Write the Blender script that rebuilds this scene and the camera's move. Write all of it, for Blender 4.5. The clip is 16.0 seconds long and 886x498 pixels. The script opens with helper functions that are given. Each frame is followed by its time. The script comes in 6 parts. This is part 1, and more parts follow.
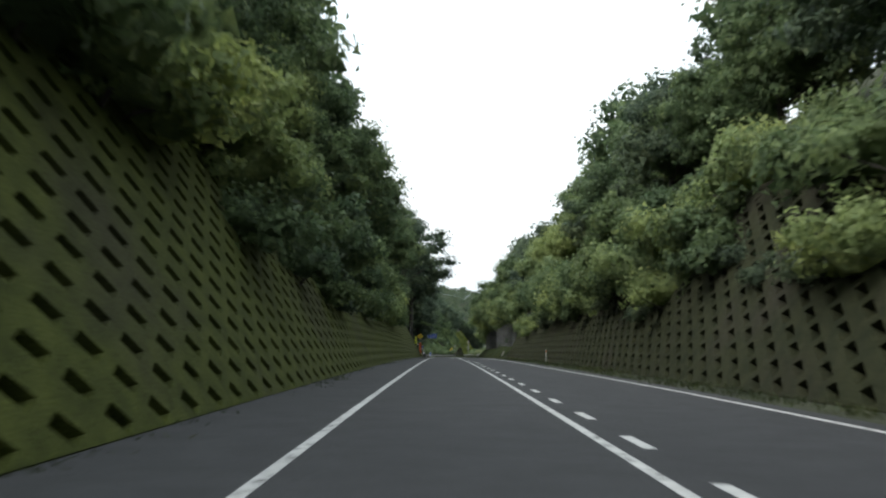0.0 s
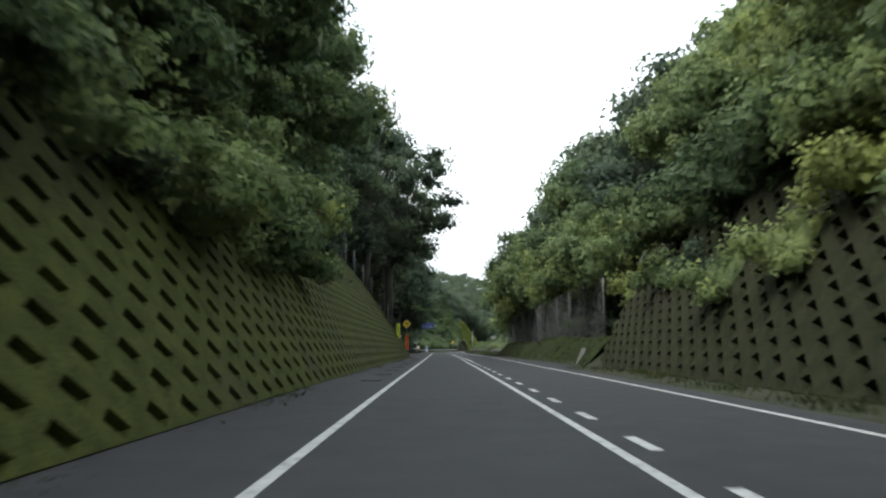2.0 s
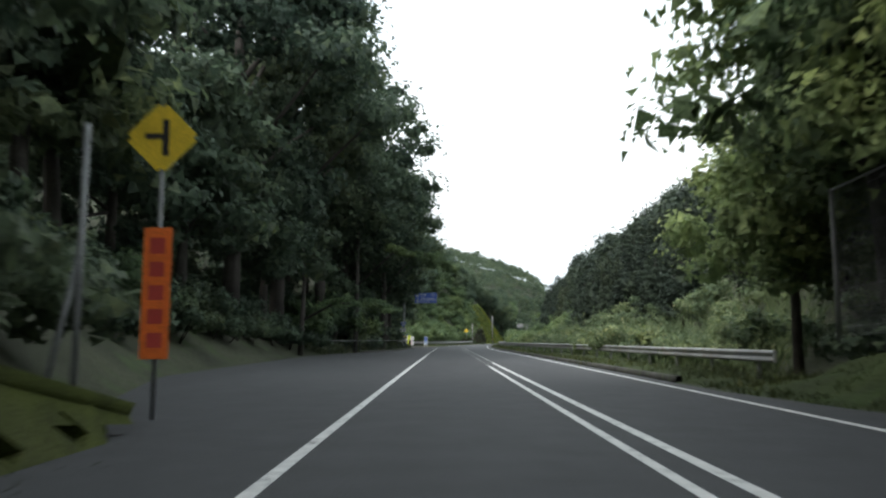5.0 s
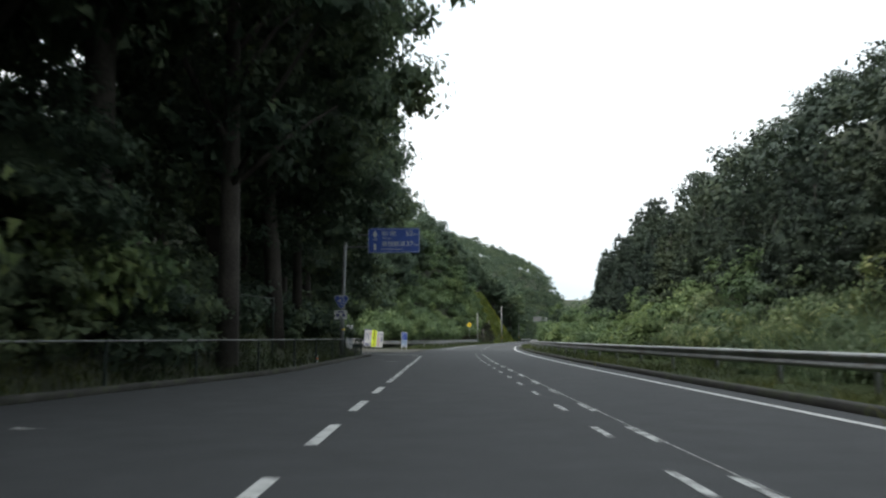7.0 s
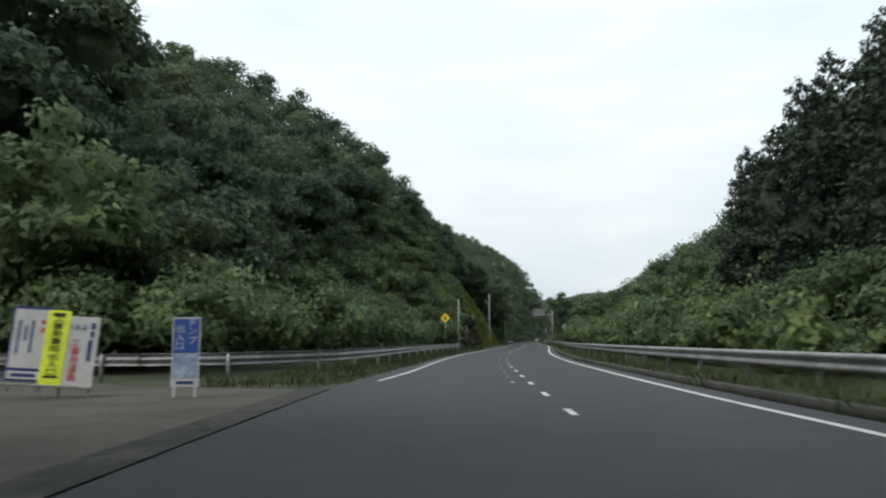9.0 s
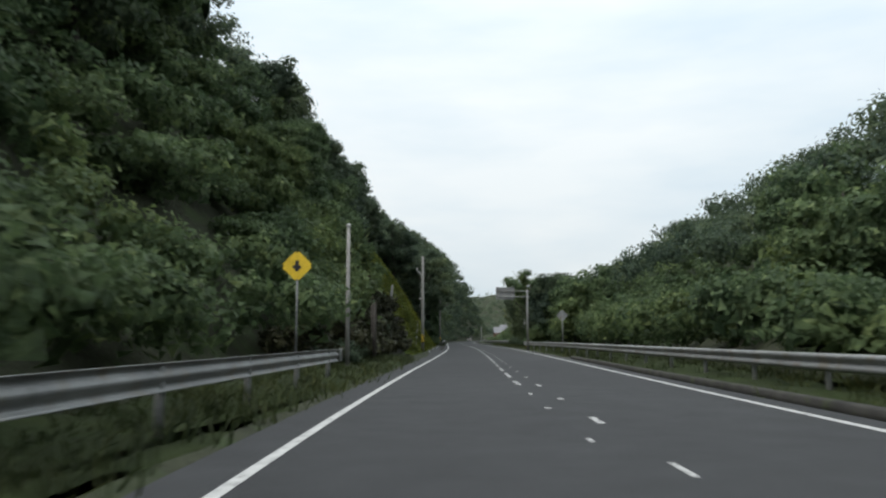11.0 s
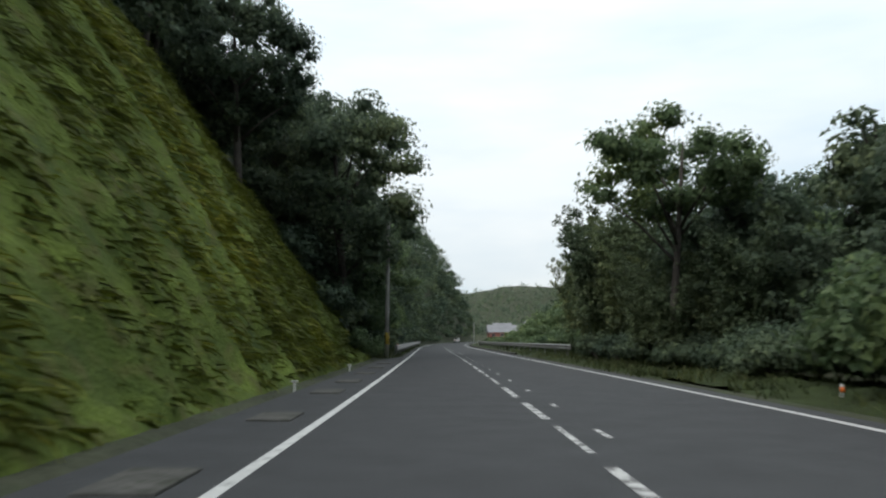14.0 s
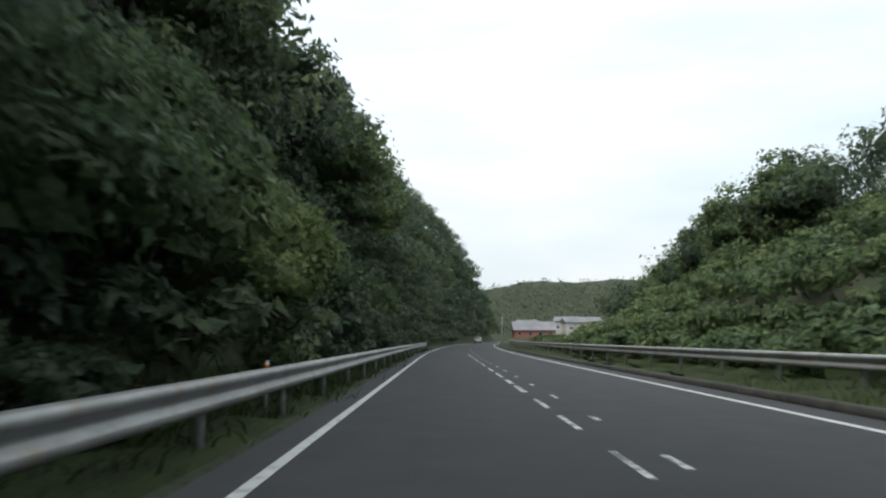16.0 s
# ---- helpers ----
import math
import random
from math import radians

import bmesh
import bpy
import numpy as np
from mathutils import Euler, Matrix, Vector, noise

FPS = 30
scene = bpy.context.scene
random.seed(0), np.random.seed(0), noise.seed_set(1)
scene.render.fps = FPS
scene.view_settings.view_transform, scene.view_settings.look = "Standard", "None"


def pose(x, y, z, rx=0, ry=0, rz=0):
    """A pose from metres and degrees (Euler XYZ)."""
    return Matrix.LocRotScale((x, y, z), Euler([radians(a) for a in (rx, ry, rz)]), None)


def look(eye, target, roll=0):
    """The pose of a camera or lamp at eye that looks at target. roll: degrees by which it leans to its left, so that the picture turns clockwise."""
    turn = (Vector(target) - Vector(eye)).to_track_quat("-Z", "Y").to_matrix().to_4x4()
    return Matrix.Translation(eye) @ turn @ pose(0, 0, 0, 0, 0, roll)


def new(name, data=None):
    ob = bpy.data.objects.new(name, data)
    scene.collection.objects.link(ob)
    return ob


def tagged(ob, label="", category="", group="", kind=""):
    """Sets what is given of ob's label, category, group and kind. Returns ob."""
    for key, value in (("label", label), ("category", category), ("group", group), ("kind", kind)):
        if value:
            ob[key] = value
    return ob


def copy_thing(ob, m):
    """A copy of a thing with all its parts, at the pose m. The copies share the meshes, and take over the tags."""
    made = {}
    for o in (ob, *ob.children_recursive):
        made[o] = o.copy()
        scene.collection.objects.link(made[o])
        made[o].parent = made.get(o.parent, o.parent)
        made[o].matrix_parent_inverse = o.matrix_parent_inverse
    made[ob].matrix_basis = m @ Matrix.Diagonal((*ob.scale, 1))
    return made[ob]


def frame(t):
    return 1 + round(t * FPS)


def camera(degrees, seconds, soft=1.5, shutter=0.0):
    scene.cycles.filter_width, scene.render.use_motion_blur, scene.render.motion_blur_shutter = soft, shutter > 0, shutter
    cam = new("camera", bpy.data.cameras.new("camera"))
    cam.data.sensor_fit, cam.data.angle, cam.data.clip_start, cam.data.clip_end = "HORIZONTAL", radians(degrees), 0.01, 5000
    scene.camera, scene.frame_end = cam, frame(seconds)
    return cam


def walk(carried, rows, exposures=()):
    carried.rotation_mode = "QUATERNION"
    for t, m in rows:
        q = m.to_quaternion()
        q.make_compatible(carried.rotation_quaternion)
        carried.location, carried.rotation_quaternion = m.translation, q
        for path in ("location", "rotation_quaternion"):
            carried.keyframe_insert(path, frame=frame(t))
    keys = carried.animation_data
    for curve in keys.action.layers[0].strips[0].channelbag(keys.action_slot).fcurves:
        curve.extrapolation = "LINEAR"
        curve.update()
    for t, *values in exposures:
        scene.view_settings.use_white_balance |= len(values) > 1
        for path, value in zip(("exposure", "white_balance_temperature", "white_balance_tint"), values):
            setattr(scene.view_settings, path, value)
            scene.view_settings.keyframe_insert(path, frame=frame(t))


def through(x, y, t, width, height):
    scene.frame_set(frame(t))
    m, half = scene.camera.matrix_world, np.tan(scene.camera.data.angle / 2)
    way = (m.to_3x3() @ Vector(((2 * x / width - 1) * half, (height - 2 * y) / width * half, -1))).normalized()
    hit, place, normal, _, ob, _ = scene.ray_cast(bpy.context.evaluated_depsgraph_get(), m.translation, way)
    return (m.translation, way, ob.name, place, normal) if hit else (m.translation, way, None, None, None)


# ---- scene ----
cam = camera(58.8, 16.0, soft=2.2, shutter=0.18)
PATH = [
    (0, (-0.044, 0.000, 0.173), (-0.0420, 1.9815, 0.4442), 0.51),
    (0.5, (-0.019, 14.761, 0.413), (-0.0140, 16.7436, 0.6790), 0.56),
    (1, (0.018, 29.528, 0.620), (0.0227, 31.5108, 0.8812), 0.33),
    (1.5, (0.060, 44.300, 0.793), (0.0665, 46.2832, 1.0503), -0.10),
    (2, (0.105, 59.077, 0.932), (0.1113, 61.0610, 1.1845), -0.42),
    (2.5, (0.147, 73.931, 1.037), (0.1528, 75.9156, 1.2837), -0.56),
    (3, (0.186, 88.933, 1.109), (0.1914, 90.9183, 1.3476), -0.70),
    (3.5, (0.204, 104.082, 1.145), (0.2039, 106.0690, 1.3763), -0.87),
    (4, (0.174, 119.380, 1.150), (0.1662, 121.3668, 1.3791), -0.73),
    (4.5, (0.097, 134.726, 1.150), (0.0848, 136.7125, 1.3813), -0.35),
    (5, (-0.005, 150.021, 1.150), (-0.0198, 152.0078, 1.3798), -0.08),
    (5.5, (-0.115, 165.265, 1.150), (-0.1288, 167.2526, 1.3744), 0.08),
    (6, (-0.212, 180.459, 1.150), (-0.2232, 182.4467, 1.3700), 0.21),
    (6.5, (-0.273, 195.613, 1.150), (-0.2774, 197.6005, 1.3708), 0.14),
    (7, (-0.288, 210.738, 1.150), (-0.2872, 212.7250, 1.3746), -0.12),
    (7.5, (-0.260, 225.834, 1.150), (-0.2539, 227.8206, 1.3769), -0.23),
    (8, (-0.138, 240.900, 1.150), (-0.1127, 242.8866, 1.3783), -0.19),
    (8.5, (0.167, 255.797, 1.150), (0.2226, 257.7831, 1.3806), -0.34),
    (9, (0.694, 270.385, 1.150), (0.7816, 272.3696, 1.3816), -0.67),
    (9.5, (1.442, 284.659, 1.150), (1.5626, 286.6425, 1.3807), -0.76),
    (10, (2.442, 298.614, 1.150), (2.6052, 300.5945, 1.3793), -0.60),
    (10.5, (3.782, 312.367, 1.150), (4.0036, 314.3421, 1.3776), -0.39),
    (11, (5.514, 326.035, 1.150), (5.7921, 328.0025, 1.3773), -0.19),
    (11.5, (7.589, 339.613, 1.150), (7.9111, 341.5739, 1.3769), -0.06),
    (12, (9.897, 353.112, 1.150), (10.2447, 355.0684, 1.3756), 0.07),
    (12.5, (12.279, 366.522, 1.150), (12.6264, 368.4789, 1.3750), 0.31),
    (13, (14.607, 379.833, 1.150), (14.9449, 381.7914, 1.3750), 0.55),
    (13.5, (16.828, 393.053, 1.150), (17.1490, 395.0142, 1.3761), 0.52),
    (14, (18.942, 406.182, 1.150), (19.2531, 408.1445, 1.3782), 0.26),
    (14.5, (20.956, 419.256, 1.150), (21.2503, 421.2212, 1.3783), 0.24),
    (15, (22.870, 432.313, 1.150), (23.1519, 434.2802, 1.3771), 0.27),
    (15.5, (24.733, 445.346, 1.150), (25.0137, 447.3127, 1.3770), 0.09),
    (16, (26.571, 458.349, 1.150), (26.8466, 460.3172, 1.3769), 0.06),
]
walk(cam, [(t, look(eye, target, roll)) for t, eye, target, roll in PATH], [(0, 0.48), (2, 0.72), (3, 0.8), (4.2, 0.8), (6.5, 0.5), (7.6, 0.3), (9, -0.06), (10, -0.14), (12.5, -0.1), (14, -0.03), (16, 0.06)])

# ---- sky and light: a bright overcast evening sky ----
world = bpy.data.worlds.new("sky")
scene.world = world
world.use_nodes = True
wn, wl = world.node_tree.nodes, world.node_tree.links
wn.clear()
w_out, w_bg = wn.new("ShaderNodeOutputWorld"), wn.new("ShaderNodeBackground")
w_sky = wn.new("ShaderNodeTexSky")
w_sky.sky_type, w_sky.sun_disc = "NISHITA", False
w_sky.sun_elevation, w_sky.sun_rotation = radians(51), radians(236)
w_sky.air_density, w_sky.dust_density = 1.0, 3.0
w_scale = wn.new("ShaderNodeVectorMath"); w_scale.operation = "SCALE"; w_scale.inputs[3].default_value = 0.09
w_noise = wn.new("ShaderNodeTexNoise")
w_noise.inputs["Scale"].default_value, w_noise.inputs["Detail"].default_value = 2.2, 5
w_map = wn.new("ShaderNodeMapping"); w_map.inputs["Scale"].default_value = (1, 1, 4)
w_tc = wn.new("ShaderNodeTexCoord")
w_ramp = wn.new("ShaderNodeValToRGB")
w_ramp.color_ramp.elements[0].position, w_ramp.color_ramp.elements[0].color = 0.33, (0.70, 0.82, 0.90, 1)
w_ramp.color_ramp.elements[1].position, w_ramp.color_ramp.elements[1].color = 0.60, (0.90, 0.96, 0.98, 1)
w_mix = wn.new("ShaderNodeMix"); w_mix.data_type = "RGBA"; w_mix.inputs["Factor"].default_value = 0.92
wl.new(w_tc.outputs["Generated"], w_map.inputs["Vector"]); wl.new(w_map.outputs[0], w_noise.inputs["Vector"])
wl.new(w_noise.outputs[0], w_ramp.inputs[0]); wl.new(w_sky.outputs[0], w_scale.inputs[0])
wl.new(w_scale.outputs[0], w_mix.inputs["A"]); wl.new(w_ramp.outputs[0], w_mix.inputs["B"])
# an overcast sky is brighter overhead than at the horizon
w_sep = wn.new("ShaderNodeSeparateXYZ")
w_grad = wn.new("ShaderNodeMapRange")
w_grad.inputs["To Min"].default_value, w_grad.inputs["To Max"].default_value = 0.97, 1.85
wl.new(w_tc.outputs["Generated"], w_sep.inputs[0]); wl.new(w_sep.outputs["Z"], w_grad.inputs["Value"])
wl.new(w_grad.outputs[0], w_bg.inputs[1])
wl.new(w_mix.outputs["Result"], w_bg.inputs[0]); wl.new(w_bg.outputs[0], w_out.inputs[0])
sun = new("sun", bpy.data.lights.new("sun", "SUN"))
sun.data.energy, sun.data.angle, sun.data.color = 2.3, radians(26), (1.0, 0.97, 0.94)
sun.matrix_world = look((-62, -45, 95), (0, 0, 0))


# ---- materials ----
def material(name, rough=0.8, metal=0.0):
    m = bpy.data.materials.new(name)
    m.use_nodes = True
    n, l = m.node_tree.nodes, m.node_tree.links
    b = n["Principled BSDF"]
    b.inputs["Roughness"].default_value, b.inputs["Metallic"].default_value = rough, metal
    return m, n, l, b


def noise_node(n, l, scale, detail=4, coord="Object", stretch=None):
    tc, t = n.new("ShaderNodeTexCoord"), n.new("ShaderNodeTexNoise")
    t.inputs["Scale"].default_value, t.inputs["Detail"].default_value = scale, detail
    if coord == "World":
        l.new(n.new("ShaderNodeNewGeometry").outputs["Position"], t.inputs["Vector"])
    elif stretch:
        mp = n.new("ShaderNodeMapping")
        mp.inputs["Scale"].default_value = stretch
        l.new(tc.outputs[coord], mp.inputs[0]); l.new(mp.outputs[0], t.inputs["Vector"])
    else:
        l.new(tc.outputs[coord], t.inputs["Vector"])
    return t.outputs[0]


def ramp(n, l, fac, stops):
    r = n.new("ShaderNodeValToRGB")
    while len(r.color_ramp.elements) < len(stops):
        r.color_ramp.elements.new(0.5)
    for e, (p, c) in zip(r.color_ramp.elements, stops):
        e.position, e.color = p, (*c, 1)
    l.new(fac, r.inputs[0])
    return r.outputs[0]


def blend(n, l, fac, a, b, mode="MIX"):
    x = n.new("ShaderNodeMix")
    x.data_type, x.blend_type = "RGBA", mode
    for key, v in (("Factor", fac), ("A", a), ("B", b)):
        if isinstance(v, (int, float)):
            x.inputs[key].default_value = v
        elif isinstance(v, tuple):
            x.inputs[key].default_value = (*v, 1)
        else:
            l.new(v, x.inputs[key])
    return x.outputs["Result"]


def bump(n, l, b, height, strength, distance):
    k = n.new("ShaderNodeBump")
    k.inputs["Strength"].default_value, k.inputs["Distance"].default_value = strength, distance
    l.new(height, k.inputs["Height"]); l.new(k.outputs[0], b.inputs["Normal"])


def two_scale(name, dark, light, coarse, fine, rough=0.85, metal=0.0, relief=0.3, depth=0.02, stain=None):
    """A surface with large stains and fine grain."""
    m, n, l, b = material(name, rough, metal)
    big, small = noise_node(n, l, coarse, 5), noise_node(n, l, fine, 6)
    c = ramp(n, l, big, [(0.3, dark), (0.7, light)])
    g = ramp(n, l, small, [(0.3, (0.75, 0.75, 0.75)), (0.7, (1.2, 1.2, 1.2))])
    c = blend(n, l, 1.0, c, g, "MULTIPLY")
    if stain:
        s = ramp(n, l, noise_node(n, l, coarse * 2.7, 8), [(0.52, (0, 0, 0)), (0.66, (1, 1, 1))])
        c = blend(n, l, s, c, stain)
    l.new(c, b.inputs["Base Color"])
    if rough > 0.8:
        b.inputs["Specular IOR Level"].default_value = 0.15
    bump(n, l, b, small, relief, depth)
    return m


def leaf_material(name, dark, light, tip=None, through=0.42):
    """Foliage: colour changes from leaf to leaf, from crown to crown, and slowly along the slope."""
    m, n, l, b = material(name, 0.6)
    # greens greyed and lifted so that a thin veil of haze sits in the colour
    dark, light, tip = [(c[0] * 1.18, c[1] * 1.14, c[2] * 1.65) for c in (dark, light, tip or light)]
    dark = tuple(0.6 * p + 0.4 * q for p, q in zip(dark, light))
    geo, info = n.new("ShaderNodeNewGeometry"), n.new("ShaderNodeObjectInfo")
    c = ramp(n, l, geo.outputs["Random Per Island"], [(0.0, dark), (0.8, light), (1.0, tip)])
    mottle = n.new("ShaderNodeTexNoise"); mottle.inputs["Scale"].default_value, mottle.inputs["Detail"].default_value = 2.3, 7
    mottle.inputs["Roughness"].default_value = 0.68
    l.new(geo.outputs["Position"], mottle.inputs["Vector"])
    c = blend(n, l, 1.0, c, ramp(n, l, mottle.outputs[0], [(0.3, (0.55, 0.58, 0.58)), (0.5, (0.95, 0.95, 0.95)), (0.7, (1.5, 1.42, 1.25))]), "MULTIPLY")
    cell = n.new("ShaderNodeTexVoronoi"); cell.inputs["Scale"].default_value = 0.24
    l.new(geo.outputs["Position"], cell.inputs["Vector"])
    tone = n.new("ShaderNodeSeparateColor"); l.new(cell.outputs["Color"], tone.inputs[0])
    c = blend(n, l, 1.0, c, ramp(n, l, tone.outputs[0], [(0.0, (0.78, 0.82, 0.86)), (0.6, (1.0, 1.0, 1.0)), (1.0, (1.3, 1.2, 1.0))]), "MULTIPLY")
    t = ramp(n, l, info.outputs["Random"], [(0.0, (0.80, 0.82, 0.80)), (1.0, (1.2, 1.15, 1.05))])
    c = blend(n, l, 1.0, c, t, "MULTIPLY")
    slow = n.new("ShaderNodeTexNoise"); slow.inputs["Scale"].default_value = 0.07
    l.new(geo.outputs["Position"], slow.inputs["Vector"])
    c = blend(n, l, 1.0, c, ramp(n, l, slow.outputs[0], [(0.35, (0.76, 0.8, 0.8)), (0.65, (1.22, 1.18, 1.08))]), "MULTIPLY")
    rough = n.new("ShaderNodeTexNoise"); rough.inputs["Scale"].default_value, rough.inputs["Detail"].default_value = 5.0, 6
    l.new(geo.outputs["Position"], rough.inputs["Vector"])
    bump(n, l, b, rough.outputs[0], 1.0, 0.22)
    l.new(c, b.inputs["Base Color"])
    b.inputs["Specular IOR Level"].default_value = 0.2
    tr, mx, out = n.new("ShaderNodeBsdfTranslucent"), n.new("ShaderNodeMixShader"), n["Material Output"]
    l.new(c, tr.inputs[0]); mx.inputs[0].default_value = through
    l.new(b.outputs[0], mx.inputs[1]); l.new(tr.outputs[0], mx.inputs[2]); l.new(mx.outputs[0], out.inputs[0])
    return m


def plain(name, colour, rough=0.6, metal=0.0, wear=0.25, scale=3.0):
    d = tuple(v * (1 - wear) for v in colour)
    return two_scale(name, d, colour, scale, scale * 14, rough, metal, 0.15, 0.004)


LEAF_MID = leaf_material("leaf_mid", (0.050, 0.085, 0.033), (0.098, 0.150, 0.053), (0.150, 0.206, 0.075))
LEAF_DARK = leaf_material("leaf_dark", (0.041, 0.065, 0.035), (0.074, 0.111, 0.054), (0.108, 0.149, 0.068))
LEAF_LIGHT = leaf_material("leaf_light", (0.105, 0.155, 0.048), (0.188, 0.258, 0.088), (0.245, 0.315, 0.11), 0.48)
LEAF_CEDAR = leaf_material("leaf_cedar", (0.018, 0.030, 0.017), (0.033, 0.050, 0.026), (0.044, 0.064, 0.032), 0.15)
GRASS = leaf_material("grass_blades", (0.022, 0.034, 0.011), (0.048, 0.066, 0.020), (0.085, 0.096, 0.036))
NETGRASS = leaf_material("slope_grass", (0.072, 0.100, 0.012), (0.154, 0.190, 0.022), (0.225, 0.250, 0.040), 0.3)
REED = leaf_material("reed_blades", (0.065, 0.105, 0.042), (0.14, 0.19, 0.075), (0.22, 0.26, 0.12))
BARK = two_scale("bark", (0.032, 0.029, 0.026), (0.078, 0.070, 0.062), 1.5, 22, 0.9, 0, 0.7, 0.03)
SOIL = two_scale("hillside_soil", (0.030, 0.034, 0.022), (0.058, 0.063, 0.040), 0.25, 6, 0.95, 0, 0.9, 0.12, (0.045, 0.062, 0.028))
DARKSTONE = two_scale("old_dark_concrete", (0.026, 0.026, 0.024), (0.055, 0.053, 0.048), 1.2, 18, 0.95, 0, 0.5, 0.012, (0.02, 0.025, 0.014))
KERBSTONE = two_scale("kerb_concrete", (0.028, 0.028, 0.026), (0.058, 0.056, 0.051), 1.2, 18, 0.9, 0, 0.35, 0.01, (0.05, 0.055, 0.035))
# soil darkened so that the shade deep in a pocket is in its colour
POCKET = two_scale("pocket_soil_shade", (0.010, 0.011, 0.008), (0.026, 0.028, 0.016), 2, 20, 0.95, 0, 0.5, 0.02)
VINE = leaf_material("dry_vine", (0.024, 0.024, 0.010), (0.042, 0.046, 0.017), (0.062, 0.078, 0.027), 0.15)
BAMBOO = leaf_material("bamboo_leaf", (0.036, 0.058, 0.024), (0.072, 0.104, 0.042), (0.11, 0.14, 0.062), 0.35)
CONCRETE = two_scale("concrete", (0.16, 0.155, 0.14), (0.30, 0.29, 0.265), 0.8, 18, 0.9, 0, 0.35, 0.01, (0.08, 0.085, 0.06))
LIDSTONE = two_scale("gutter_lid_concrete", (0.055, 0.055, 0.05), (0.095, 0.092, 0.085), 2.0, 18, 0.92, 0, 0.35, 0.01, (0.04, 0.042, 0.034))
APRON = two_scale("apron_concrete", (0.047, 0.045, 0.038), (0.080, 0.075, 0.063), 0.3, 10, 0.92, 0, 0.3, 0.01, (0.05, 0.046, 0.038))
STEEL = two_scale("galvanised_steel", (0.18, 0.185, 0.185), (0.32, 0.325, 0.32), 0.9, 16, 0.5, 0.6, 0.1, 0.003, (0.22, 0.20, 0.17))
POST = two_scale("grey_post_paint", (0.12, 0.125, 0.125), (0.23, 0.235, 0.235), 1.4, 20, 0.6, 0.3, 0.1, 0.003)
POLE = two_scale("pole_concrete", (0.19, 0.185, 0.175), (0.31, 0.305, 0.29), 0.7, 24, 0.85, 0, 0.25, 0.004)
NET = plain("pale_net_wire", (0.24, 0.25, 0.25), 0.7, 0.0)
GREEN_STEEL = plain("green_fence_paint", (0.010, 0.022, 0.016), 0.6, 0.0)
WHITE = plain("white_sign_face", (0.50, 0.50, 0.49), 0.5)
BLUE = plain("blue_sign_face", (0.030, 0.075, 0.30), 0.45)
YELLOW = plain("yellow_sign_face", (0.80, 0.55, 0.03), 0.5)
LIME = plain("fluorescent_yellow_face", (0.72, 0.82, 0.05), 0.5)
ORANGE = plain("orange_banner_cloth", (0.85, 0.17, 0.02), 0.7)
RED = plain("red_paint", (0.50, 0.05, 0.04), 0.5)
BLACK = plain("black_paint", (0.018, 0.018, 0.018), 0.5)
INK_BLUE = plain("dark_blue_ink", (0.03, 0.04, 0.16), 0.5)
PHOTO = two_scale("faded_picture", (0.10, 0.16, 0.28), (0.35, 0.42, 0.50), 3, 12, 0.5)
RUBBER = plain("tyre_rubber", (0.02, 0.02, 0.02), 0.9)
GLASS_DARK = plain("dark_window_glass", (0.02, 0.025, 0.03), 0.15)
ROOF_TILE = two_scale("roof_sheet", (0.12, 0.12, 0.13), (0.20, 0.20, 0.21), 0.2, 4, 0.6, 0.1)
PLASTER = two_scale("house_plaster", (0.32, 0.31, 0.29), (0.44, 0.43, 0.40), 0.4, 5, 0.85)
REDWALL = two_scale("red_sheet_wall", (0.24, 0.095, 0.075), (0.34, 0.14, 0.11), 0.4, 5, 0.8)


def asphalt_material():
    m, n, l, b = material("asphalt", 0.86)
    big = noise_node(n, l, 0.12, 5, stretch=(1, 0.25, 1))
    mid = noise_node(n, l, 1.3, 6)
    fine = noise_node(n, l, 60, 3)
    c = ramp(n, l, big, [(0.3, (0.033, 0.034, 0.036)), (0.7, (0.046, 0.048, 0.050))])
    c = blend(n, l, 1.0, c, ramp(n, l, mid, [(0.3, (0.85, 0.85, 0.85)), (0.7, (1.12, 1.12, 1.12))]), "MULTIPLY")
    c = blend(n, l, 1.0, c, ramp(n, l, fine, [(0.3, (0.6, 0.6, 0.6)), (0.7, (1.35, 1.35, 1.35))]), "MULTIPLY")
    l.new(c, b.inputs["Base Color"])
    b.inputs["Specular IOR Level"].default_value = 0.22
    bump(n, l, b, fine, 0.5, 0.006)
    return m


def line_material(name="road_paint", wear=0.0):
    """Worn road paint: the asphalt shows through where it has flaked."""
    m, n, l, b = material(name, 0.75)
    flake = noise_node(n, l, 5.5, 8)
    c = ramp(n, l, flake, [(0.30 + wear, (0.09, 0.09, 0.088)), (0.42 + wear * 0.7, (0.40, 0.40, 0.39)), (0.8, (0.58, 0.58, 0.56))])
    l.new(c, b.inputs["Base Color"])
    return m


def moss_wall_material(name, moss_a, moss_b, bare):
    m, n, l, b = material(name, 0.95)
    big, mid, fine = noise_node(n, l, 0.22, 5, "World"), noise_node(n, l, 2.1, 6, "World"), noise_node(n, l, 26, 5, "World")
    c = ramp(n, l, mid, [(0.25, moss_a), (0.7, moss_b)])
    c = blend(n, l, ramp(n, l, big, [(0.52, (0, 0, 0)), (0.72, (0.75, 0.75, 0.75))]), c, bare)
    c = blend(n, l, 1.0, c, ramp(n, l, fine, [(0.3, (0.6, 0.6, 0.6)), (0.7, (1.35, 1.35, 1.3))]), "MULTIPLY")
    l.new(c, b.inputs["Base Color"])
    b.inputs["Specular IOR Level"].default_value = 0.12
    bump(n, l, b, fine, 0.8, 0.03)
    return m


